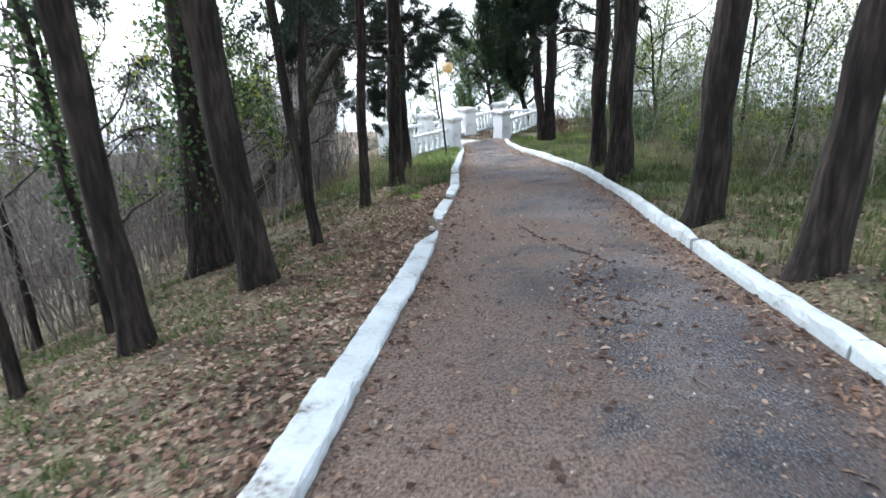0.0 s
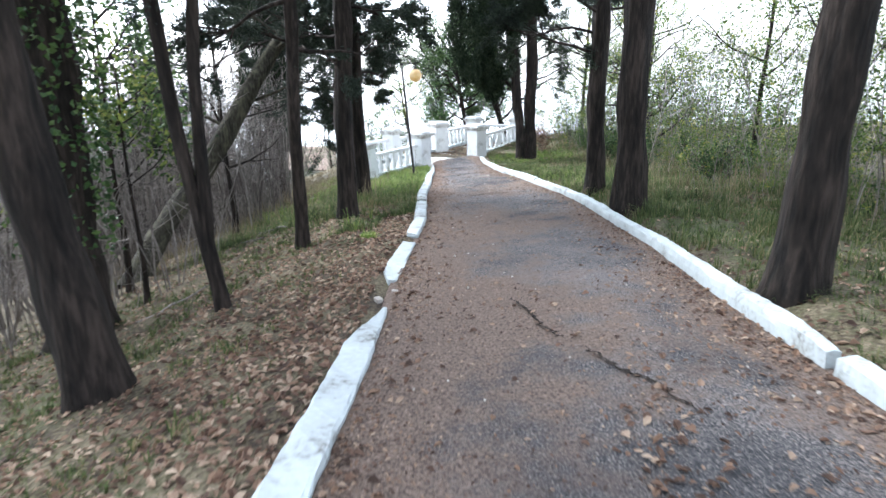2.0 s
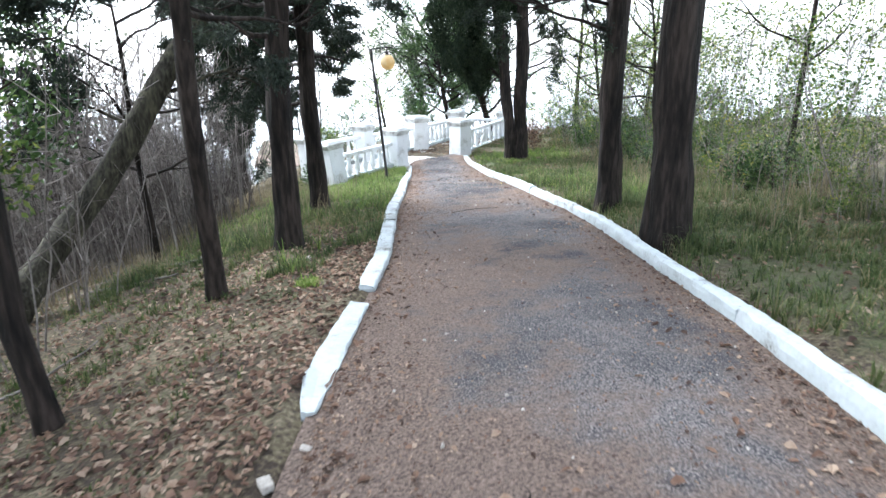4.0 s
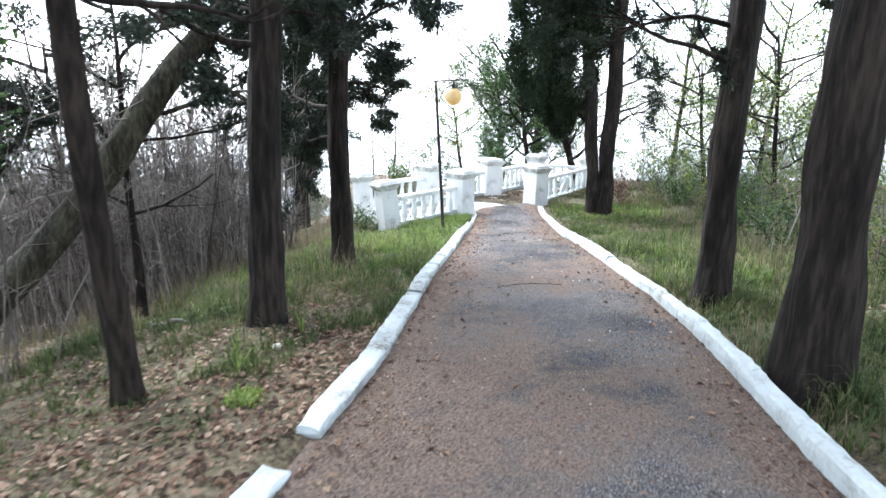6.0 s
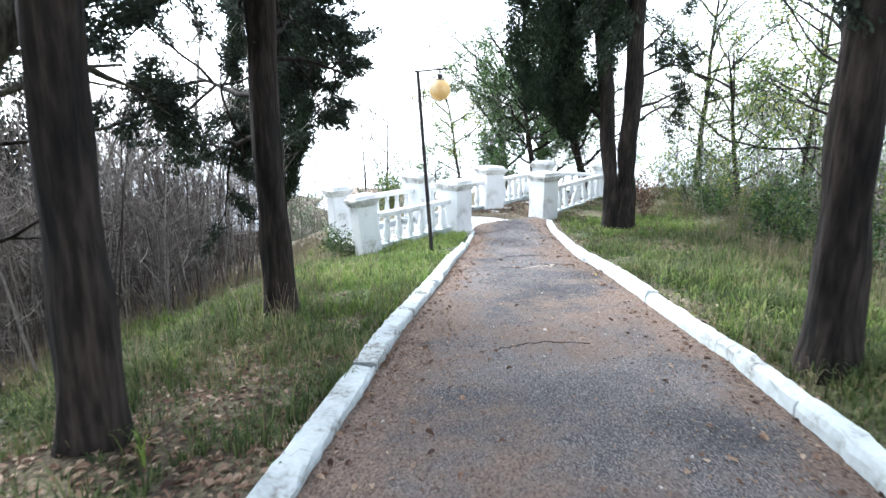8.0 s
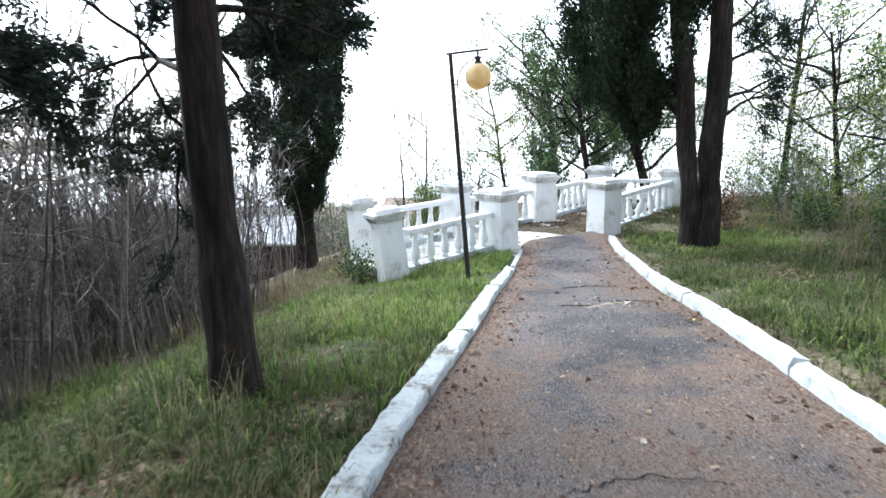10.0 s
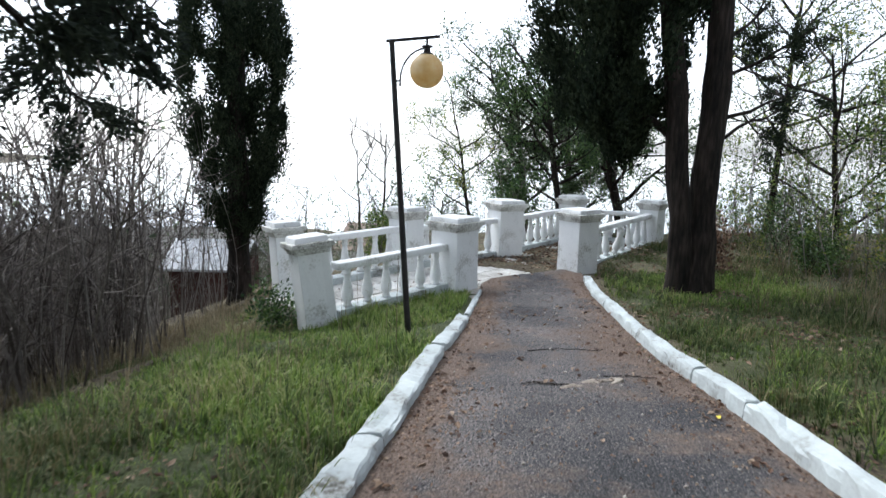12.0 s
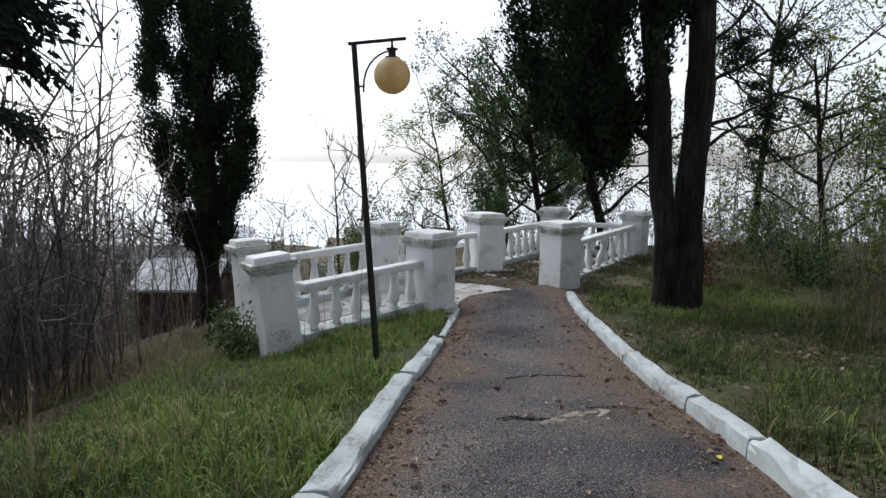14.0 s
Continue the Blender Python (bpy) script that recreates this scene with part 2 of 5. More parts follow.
def part(name, bm, mat, parent=None, label="", smooth=False):
    me = bpy.data.meshes.new(name)
    bmesh.ops.recalc_face_normals(bm, faces=bm.faces)
    bm.to_mesh(me)
    bm.free()
    me.materials.append(mat)
    if smooth:
        me.polygons.foreach_set("use_smooth", np.full(len(me.polygons), True))
    return link(name, me, parent, label)


def rough_block(sx, sy, sz, bevel=0.02, cuts=0, jitter=0.0, seed=0, taper=1.0, at=(0, 0, 0)):
    """A block on z = 0 with bevelled, uneven edges."""
    bm = bmesh.new()
    bmesh.ops.create_cube(bm, size=1)
    for v in bm.verts:
        t = taper if v.co.z > 0 else 1
        v.co = (v.co.x * sx * t, v.co.y * sy * t, (v.co.z + 0.5) * sz)
    if bevel:
        bmesh.ops.bevel(bm, geom=list(bm.edges), offset=bevel, segments=2, affect="EDGES", profile=0.6)
    if cuts:
        bmesh.ops.subdivide_edges(bm, edges=[e for e in bm.edges if e.calc_length() > 0.12], cuts=cuts, use_grid_fill=True)
    for v in bm.verts:
        if jitter:
            v.co += Vector(noise.noise_vector(v.co * 6 + Vector((seed * 3.1, 0, 0)))) * jitter
        v.co += Vector(at)
    return bm


def lathe(profile, seg=12):
    """A turned solid from (radius, z)."""
    bm = bmesh.new()
    rings = [[bm.verts.new((r * math.cos(2 * math.pi * i / seg), r * math.sin(2 * math.pi * i / seg), z)) for i in range(seg)] for r, z in profile]
    for a, b in zip(rings, rings[1:]):
        for i in range(seg):
            bm.faces.new((a[i], a[(i + 1) % seg], b[(i + 1) % seg], b[i]))
    bm.faces.new(rings[0][::-1])
    bm.faces.new(rings[-1])
    return bm


class Tubes:
    """Many tapered tubes in one mesh."""

    def __init__(self, seg=5):
        self.seg, self.v, self.f, self.n = seg, [], [], 0

    def add(self, pts, radii, ridge=0.0, freq=1.0):
        pts = np.asarray(pts, float)
        k, s = len(pts), self.seg
        tan = np.gradient(pts, axis=0)
        tan /= np.linalg.norm(tan, axis=1)[:, None] + 1e-9
        ref = np.where(np.abs(tan[:, 2:3]) > 0.9, np.array([[1.0, 0, 0]]), np.array([[0, 0, 1.0]]))
        if abs(tan[0, 2]) > 0.5:
            ref = np.tile(np.array([[1.0, 0, 0]]), (k, 1))
        a = np.cross(tan, ref)
        a /= np.linalg.norm(a, axis=1)[:, None] + 1e-9
        b = np.cross(tan, a)
        th = np.arange(s) * 2 * np.pi / s
        rad = np.asarray(radii, float)[:, None] * np.ones((k, s))
        if ridge:
            ph = pts[:, 2:3] * freq
            rad = rad * (1 + ridge * (np.sin(3 * th[None] + ph) * 0.5 + np.sin(5 * th[None] - ph * 1.7 + 1) * 0.35 + np.sin(9 * th[None] + ph * 0.6) * 0.3))
        v = pts[:, None] + rad[..., None] * (np.cos(th)[None, :, None] * a[:, None] + np.sin(th)[None, :, None] * b[:, None])
        self.v.append(v.reshape(-1, 3))
        i = np.arange(k - 1)[:, None] * s
        j = np.arange(s)[None]
        q = np.stack([i + j, i + (j + 1) % s, i + s + (j + 1) % s, i + s + j], -1).reshape(-1, 4)
        self.f.append(q + self.n)
        self.n += k * s

    def mesh(self, name, mat, smooth=True):
        return mesh_from(name, np.concatenate(self.v), np.concatenate(self.f), mat, smooth)


def diamonds(pts, dirs, length, width, fold=0.25, rng=RNG):
    """Small folded leaves at pts along dirs."""
    n = len(pts)
    d = dirs / (np.linalg.norm(dirs, axis=1)[:, None] + 1e-9)
    s = np.cross(d, rng.normal(size=(n, 3)))
    s /= np.linalg.norm(s, axis=1)[:, None] + 1e-9
    u = np.cross(d, s)
    ln = (length * rng.uniform(0.6, 1.3, n))[:, None]
    wd = (width * rng.uniform(0.7, 1.3, n))[:, None]
    tip = pts + d * ln
    mid = pts + d * ln * 0.5 - u * wd * fold
    v = np.stack([pts, mid + s * wd * 0.5, tip, mid - s * wd * 0.5], 1).reshape(-1, 3)
    return v, np.arange(4 * n).reshape(-1, 4)


def unit(v):
    v = np.asarray(v, float)
    return v / (np.linalg.norm(v) + 1e-9)


def grow(tubes, tips, start, way, length, radius, depth, rng, up=0.15, spread=0.7, bend=0.25, kids=(3, 5)):
    """A bending limb with side twigs; collects the twigs' points in tips."""
    n = 5
    pts, d = [np.asarray(start, float)], unit(way)
    for i in range(n):
        d = unit(d + rng.normal(size=3) * bend * 0.5 + np.array([0, 0, up]) * 0.5)
        pts.append(pts[-1] + d * length / n)
    rad = np.linspace(radius, radius * (0.35 if depth else 0.2), n + 1)
    tubes.add(pts, rad)
    if depth == 0:
        tips.extend((p, d) for p in pts[2:])
        return
    for _ in range(rng.integers(*kids)):
        t = rng.uniform(0.3, 1.0)
        i = min(int(t * n), n - 1)
        p = pts[i] + (pts[i + 1] - pts[i]) * (t * n - i)
        side = unit(d + rng.normal(size=3) * spread)
        grow(tubes, tips, p, side, length * rng.uniform(0.4, 0.65), radius * 0.45, depth - 1, rng, up, spread, bend, kids)


# ---- the lie of the land ----
def gz(x, y):
    """Height of the ground at x, y (arrays)."""
    x, y = np.asarray(x, float), np.asarray(y, float)
    z = np.interp(y, [-60, -10, 0, 5, 11.7, 15.6, 20, 23, 24.5, 32, 60, 150, 300, 4000], [4.5, 0.87, -0.13, -0.64, -1.40, -1.78, -2.2, -2.47, -2.6, -2.62, -12, -40, -60, -60])
    z = z + 0.03 * (np.clip(x, 0, 3) - 1.4)
    d = np.clip(left_line(y) - 0.2 - x, 0, None)
    shelf = np.interp(y, [0, 9, 13.5, 25, 28], [0, 0, 1.6, 2.0, 0.6])
    z = z - 0.28 * np.clip(d - shelf, 0, None) - 0.05 * np.minimum(d, shelf) - 0.1 * np.clip(d - 5, 0, 25)
    z = z - 0.16 * np.exp(-((x + 1.35) ** 2 + (y - 22.35) ** 2) / 0.45)
    z = z - np.interp(y, [12, 18], [0.07, 0.03]) * np.exp(-(((x - right_line(y) - 0.36) / 0.2) ** 2))
    r = np.clip(x - right_line(y) - 0.3, 0, None)
    z = z + 0.035 * np.minimum(r, 8)
    far = np.hypot(x, y - 10)
    low = np.interp(far, [0, 45, 120, 500], [-70, -10.5, -24, -60])
    deep = np.interp(far, [0, 60, 200, 500], [-70, -24, -48, -60])
    side = np.clip((-x - 0.22 * y - 3) / 14, 0, 1)
    z = np.maximum(z, deep + (low - deep) * side)
    hill = 95 * np.exp(-(((x + 1300) / 420) ** 2)) * np.exp(-(((y - 700) / 420) ** 2))
    return z + hill


LEFT_Y = [-40, 1.9, 2.9, 4.15, 5, 6.25, 7.4, 8.45, 10.55, 11.1, 12.3, 14.2, 16, 18.5, 20.5, 21.6, 22.5, 25]
LEFT_X = [-5.0, -0.6, -0.49, -0.34, -0.23, -0.1, -0.03, 0.03, 0.25, 0.3, 0.43, 0.5, 0.55, 0.75, 0.86, 0.97, 1.0, 1.1]
RIGHT_Y = [-40, 2.7, 4.87, 5.6, 7.2, 9.5, 10.7, 12, 13.5, 15, 16.5, 17.7, 19.3, 20.4, 21.4, 25.1]
RIGHT_X = [-2.2, 2.25, 2.43, 2.51, 2.68, 3.0, 3.1, 3.23, 3.32, 3.34, 3.25, 3.2, 3.11, 2.96, 2.91, 2.86]


def left_line(y):
    return np.interp(y, LEFT_Y, LEFT_X)


def right_line(y):
    return np.interp(y, RIGHT_Y, RIGHT_X)


def lift(p, dz=0.0):
    """x, y to a point on the ground."""
    return (p[0], p[1], float(gz(p[0], p[1])) + dz)

# ---- ground, path, kerbs ----
def spaced(lo, hi, step, far, n):
    out = np.geomspace(step, far, n)
    return np.concatenate([lo - out[::-1], np.arange(lo, hi + 1e-6, step), hi + out])


def build_ground():
    xs, ys = spaced(-8, 9, 0.16, 4200, 44), spaced(-7, 34, 0.16, 4200, 44)
    X, Y = np.meshgrid(xs, ys)
    Z = gz(X, Y)
    on_path = (X > left_line(Y) - 0.12) & (X < right_line(Y) + 0.12) & (Y < 26)
    bumps = 0.03 * (np.sin(X * 2.3 + Y) * np.sin(Y * 1.7 - X) + 0.6 * np.sin(X * 5.1 - Y * 3.3))
    near = (np.abs(X) < 12) & (Y > -10) & (Y < 40)
    Z = Z + np.where(near & ~on_path, bumps, 0) - np.where(on_path, 0.05, 0)
    deck = deck_mask(X, Y)
    Z = np.where(deck > 0, np.minimum(Z, -2.72), Z)
    n, m = X.shape
    i = (np.arange(n - 1)[:, None] * m + np.arange(m - 1)[None]).ravel()
    me = mesh_from("ground", np.stack([X, Y, Z], -1).reshape(-1, 3), np.stack([i, i + 1, i + m + 1, i + m], -1), M_GROUND, True)
    at = me.attributes.new("turf", "FLOAT", "POINT")
    at.data.foreach_set("value", turf(X, Y).ravel())
    tagged(new("ground", me), "leaf-strewn woodland slope with patches of green grass", "ground", kind="structure")


U = np.array((0.57, 0.8216))
V = np.array((-0.8216, 0.57))
ANGLE = math.degrees(math.atan2(U[1], U[0]))
PIER = {"a": (-1.04, 22.5), "b": (0.58, 24.9), "c": (2.87, 26.65), "d": (1.42, 28.2), "e": (-0.47, 26.2), "f": (-2.02, 23.95), "g": (3.2, 31.0), "h": (5.1, 30.3)}
DECK = -2.6


def deck_mask(x, y):
    """Inside the terrace."""
    px, py = x - PIER["a"][0], y - PIER["a"][1]
    u, v = px * U[0] + py * U[1], px * V[0] + py * V[1]
    lo = np.where(u > 2.9, -0.75, -0.1)
    return ((u > 0.1) & (u < 10.2) & (v > lo) & (v < 1.45)).astype(float)


def turf(x, y):
    """How grassy the ground is, 0 to 1."""
    wob = 0.5 * np.sin(x * 1.3 + y * 0.7) + 0.4 * np.sin(y * 1.1 - x * 2.1)
    left = np.clip((y - 14.4 + wob) / 4.6, 0, 1) * np.clip((x + 3.6 + wob * 0.8) / 1.2, 0, 1) * np.clip((left_line(y) - x + 0.3) * 3, 0, 1)
    left = np.maximum(left, 0.45 * np.clip((wob - 0.25) * 3, 0, 1) * (x < left_line(y) - 0.8) * np.clip((x + 5), 0, 1))
    right = np.clip((x - right_line(y) - 0.2 + 0.1 * wob) / 0.4, 0, 1) * np.clip((13 - x) / 4, 0, 1) * np.interp(y, [0, 6, 10, 14, 30], [0.15, 0.32, 0.5, 0.62, 0.66])
    return np.where(y > 26, np.maximum(left * 0.3, right * 0.7), np.maximum(left, right))


def build_path():
    ys = np.concatenate([np.arange(-40, -6, 1.0), np.arange(-6, 25.6, 0.12)])
    f = np.linspace(0, 1, 26)
    Y = ys[:, None] + np.where(ys > 22, (ys - 22) / 3.6, 0)[:, None] * f[None] * 1.2
    L, R = left_line(Y) - 0.06, right_line(Y) + 0.06
    X = L + (R - L) * f[None]
    Z = gz(X, Y) + 0.02 * np.sin(f * np.pi)[None] + 0.008 * np.sin(X * 4 + Y * 3) * np.sin(Y * 2.2) + 0.004
    n, m = X.shape
    i = (np.arange(n - 1)[:, None] * m + np.arange(m - 1)[None]).ravel()
    me = mesh_from("path", np.stack([X, Y, Z], -1).reshape(-1, 3), np.stack([i, i + 1, i + m + 1, i + m], -1), M_ASPHALT, True)
    at = me.attributes.new("dirt", "FLOAT", "POINT")
    edge = np.minimum(f, 1 - f)[None] * (R - L)
    at.data.foreach_set("value", (0.5 * np.exp(-edge / 0.35) + 0.2 * np.exp(-np.clip(X - left_line(Y), 0, None) / 0.7) + np.interp(Y, [0, 4, 9, 16, 19], [0.1, 0.16, 0.2, 0.12, 0.04]) + 0.15 * np.sin(X * 1.3 + Y * 0.5) * np.sin(Y * 0.8 - X)).ravel())
    damp = me.attributes.new("damp", "FLOAT", "POINT")
    blots = sum(k * np.exp(-((X - bx) / rx) ** 2 - ((Y - by) / ry) ** 2) for bx, by, rx, ry, k in ((1.9, 3.4, 0.6, 1.1, 0.75), (0.7, 4.6, 0.6, 1.0, 0.6), (1.9, 6.0, 0.4, 0.6, 0.6), (1.5, 1.8, 0.9, 1.0, 0.6), (2.4, 12.6, 0.4, 0.8, 0.5), (1.6, 14.6, 0.6, 0.8, 0.5), (2.2, 17.8, 0.5, 0.7, 0.4)))
    damp.data.foreach_set("value", blots.ravel())
    tagged(new("path", me), "cracked brown-grey asphalt footpath strewn with dead leaves", "footpath", kind="structure")


def kerb_stone(line, side, y0, y1, top, width, parent, seed, taper0=1.0, taper1=1.0):
    """One whitewashed kerb piece that follows the path's edge."""
    rng = np.random.default_rng(seed)
    n = max(4, int((y1 - y0) / 0.09))
    prof = [(-0.004, -0.12), (0.0, top * 0.5), (0.008, top * 0.88), (0.024, top), (0.5 * width, top + 0.004), (width - 0.024, top * 0.98), (width - 0.005, top * 0.84), (width, top * 0.4), (width, -0.12)]
    ys = np.linspace(y0, y1, n)
    v = []
    for k, y in enumerate(ys):
        x0 = float(line(y))
        dx = float(line(y + 0.05) - line(y - 0.05)) / 0.1
        nx, ny = np.array((1, -dx)) / math.hypot(1, dx) * side
        w = (taper0 + (1 - taper0) * min(1, (y - y0) / 0.45)) * (taper1 + (1 - taper1) * min(1, (y1 - y) / 0.8))
        base = float(gz(x0, y))
        chip = max(0, noise.noise(Vector((y * 2.6, seed * 7.7, 0)))) * (0.045 if y < 12 else 0.075)
        for j, (a, h) in enumerate(prof):
            q = Vector((y * 7, j * 1.7, seed * 3.0))
            rug = 0.014 if y < 12 else 0.022
            a2 = a * w + noise.noise(q) * rug
            h2 = h * (0.75 + 0.25 * w) + (noise.noise(q + Vector((0, 0, 9))) * 0.012 - (chip if 2 <= j <= 4 else 0) if j not in (0, 8) else 0)
            end = 0.02 * (1 if k == 0 else -1 if k == n - 1 else 0)
            v.append((x0 + nx * a2, y + ny * a2 + end * rng.uniform(-1, 1), base + h2))
    m = len(prof)
    bm = bmesh.new()
    vs = [bm.verts.new(p) for p in v]
    for k in range(n - 1):
        for j in range(m - 1):
            bm.faces.new((vs[k * m + j], vs[k * m + j + 1], vs[(k + 1) * m + j + 1], vs[(k + 1) * m + j]))
    bm.faces.new(vs[:m])
    bm.faces.new(vs[-m:])
    part("kerb_stone", bm, M_LIME, parent)


def build_kerbs():
    left = thing("kerb_left", "broken whitewashed stone kerb along the footpath", "kerb", kind="structure")
    for i, (a, b, h, w, t0, t1) in enumerate(((-9, -5.2, 0.07, 0.24, 1, 1), (-5.15, -1.2, 0.07, 0.24, 1, 1), (-1.15, 2.88, 0.075, 0.24, 1, 1), (2.91, 7.42, 0.05, 0.22, 1, 0.15), (8.42, 10.5, 0.035, 0.2, 0.45, 0.9),
                                              (10.95, 14.7, 0.075, 0.2, 0.8, 1), (14.76, 18.1, 0.09, 0.2, 1, 1), (18.13, 20.5, 0.1, 0.19, 1, 1), (20.6, 22.3, 0.09, 0.17, 1, 0.8), (22.5, 24.6, 0.05, 0.08, 1, 0.6))):
        kerb_stone(left_line, -1, a, b, h, w, left, i + 1, t0, t1)
    right = thing("kerb_right", "worn whitewashed stone kerb along the footpath", "kerb", kind="structure")
    for i, (a, b, h, w) in enumerate(((-9, -5, 0.12, 0.16), (-4.95, -1, 0.12, 0.16), (-0.95, 2.9, 0.12, 0.145), (2.93, 5.6, 0.12, 0.145), (5.7, 9.3, 0.15, 0.135), (9.32, 12.1, 0.135, 0.135), (12.12, 13.95, 0.145, 0.14), (13.98, 15.3, 0.135, 0.14), (15.32, 17.2, 0.135, 0.135),
                                      (17.22, 18.9, 0.15, 0.15), (18.93, 19.8, 0.14, 0.15), (19.84, 21.35, 0.14, 0.15), (21.42, 23.4, 0.13, 0.14), (23.42, 25.5, 0.12, 0.14))):
        kerb_stone(right_line, 1, a, b, h, w, right, i + 40, 0.6 if i == 4 else 1.0)


build_ground()
build_path()
build_kerbs()

# one flat sheet; its paleness is painted haze
sea = mesh_from("sea", [(-9000, 130, -43.5), (9000, 130, -43.5), (9000, 9000, -43.5), (-9000, 9000, -43.5)], [(0, 1, 2, 3)], M_HAZED_WATER)
tagged(new("water", sea), "sea under the overcast sky, its pale grey haze put into the colour", "sea", kind="structure")

# ---- the terrace with its balustrades ----
BAL_PROFILE = ((0.03, 0), (0.06, 0.005), (0.06, 0.03), (0.04, 0.05), (0.068, 0.1), (0.078, 0.16), (0.072, 0.22), (0.055, 0.32), (0.042, 0.42), (0.036, 0.47), (0.05, 0.485), (0.05, 0.5), (0.038, 0.51), (0.05, 0.55), (0.05, 0.58))


def build_pier(key, height=1.03, width=0.5, lean=(0, 0), base=DECK, seed=0, rz=ANGLE):
    x, y = PIER[key]
    ob = thing("pier", "whitewashed square masonry pier with a stepped moulded cap", "pier", (x, y, base), rz, group="terrace piers")
    ob.matrix_basis = pose(x, y, base - 0.1, lean[0], lean[1], rz)
    h = height + 0.1
    part("shaft", rough_block(width, width, h - 0.2, 0.018, 3, 0.012, seed, 0.96), M_PLASTER, ob)
    bm = bmesh.new()
    me = bpy.data.meshes.new("tmp")
    for w, z, t in ((width + 0.015, h - 0.215, 0.045), (width + 0.065, h - 0.17, 0.04), (width + 0.13, h - 0.13, 0.07)):
        b2 = rough_block(w, w, t, 0.01, 2, 0.006, seed + 5, 1, (0, 0, z))
        b2.to_mesh(me)
        b2.free()
        bm.from_mesh(me)
    bpy.data.meshes.remove(me)
    cap = part("cap", bm, M_MOULD, ob, "grey weathered moulding")
    part("top_slab", rough_block(width + 0.02, width + 0.02, 0.08, 0.02, 2, 0.008, seed + 9, 0.94, (0, 0, h - 0.062)), M_PLASTER, cap)
    return ob


def build_balustrade(k0, k1, count, top0, top1, label, tilts=None, base=DECK, plinth=0.12):
    a, b = np.array(PIER[k0]), np.array(PIER[k1])
    d = unit(b - a)
    a, b = a + d * 0.25, b - d * 0.25
    length = float(np.linalg.norm(b - a))
    ang = math.degrees(math.atan2(d[1], d[0]))
    ob = thing("balustrade", label, "balustrade", (a[0], a[1], base), ang, group="terrace balustrades")
    slope = (top1 - top0) / length
    bm = rough_block(length, 0.2, 0.11, 0.03, 3, 0.012, count, 1, (length / 2, 0, 0))
    for v in bm.verts:
        v.co.z += top0 - 0.11 + slope * v.co.x
    part("handrail", bm, M_PLASTER, ob)
    part("plinth", rough_block(length, 0.24, plinth + 0.1, 0.015, 3, 0.012, count + 3, 1, (length / 2, 0, -0.1)), M_LIME, ob)
    me = None
    for i in range(count):
        x = length * (i + 0.6) / (count + 0.2)
        span = top0 - 0.1 + slope * x - plinth
        if me is None:
            first = part("baluster", lathe(BAL_PROFILE, 12), M_PLASTER, ob, smooth=True)
            me, bal = first.data, first
        else:
            bal = link("baluster", me, ob)
        rx, ry = (tilts or {}).get(i, (0, 0))
        bal.matrix_basis = pose(x, 0, plinth, rx, ry, 30 * i) @ Matrix.Diagonal((1.15, 1.15, span / 0.58, 1))
    return ob


build_pier("a", 1.46, 0.45, (-3.9, -5.4), DECK - 0.29, 1, 36)
build_pier("b", 1.2, 0.6, (0, 0), DECK, 2)
build_pier("c", 1.22, 0.56, (0, 0), DECK, 3, 40)
build_pier("d", 1.22, 0.61, (0, 1), DECK, 4, 32)
build_pier("e", 1.2, 0.5, (0, 0), DECK, 5)
build_pier("f", 1.14, 0.42, (-2, -2), DECK, 6, 38)
build_pier("g", 1.14, 0.54, (0, 0), DECK, 7)
build_pier("h", 1.14, 0.5, (0, 0), DECK, 8)
build_balustrade("a", "b", 6, 0.78, 0.78, "whitewashed balustrade with a cracked sloping handrail")
build_balustrade("f", "e", 6, 0.86, 0.86, "whitewashed balustrade with vase-shaped balusters")
build_balustrade("e", "d", 5, 0.84, 0.84, "whitewashed balustrade behind the terrace")
build_balustrade("d", "g", 8, 0.84, 0.84, "whitewashed balustrade with vase-shaped balusters")
build_balustrade("c", "h", 8, 0.8, 0.84, "damaged whitewashed balustrade with leaning balusters", {2: (0, 9), 3: (4, -14), 4: (0, 12), 5: (3, 6)})
build_balustrade("g", "h", 5, 0.82, 0.82, "whitewashed end balustrade of the terrace")


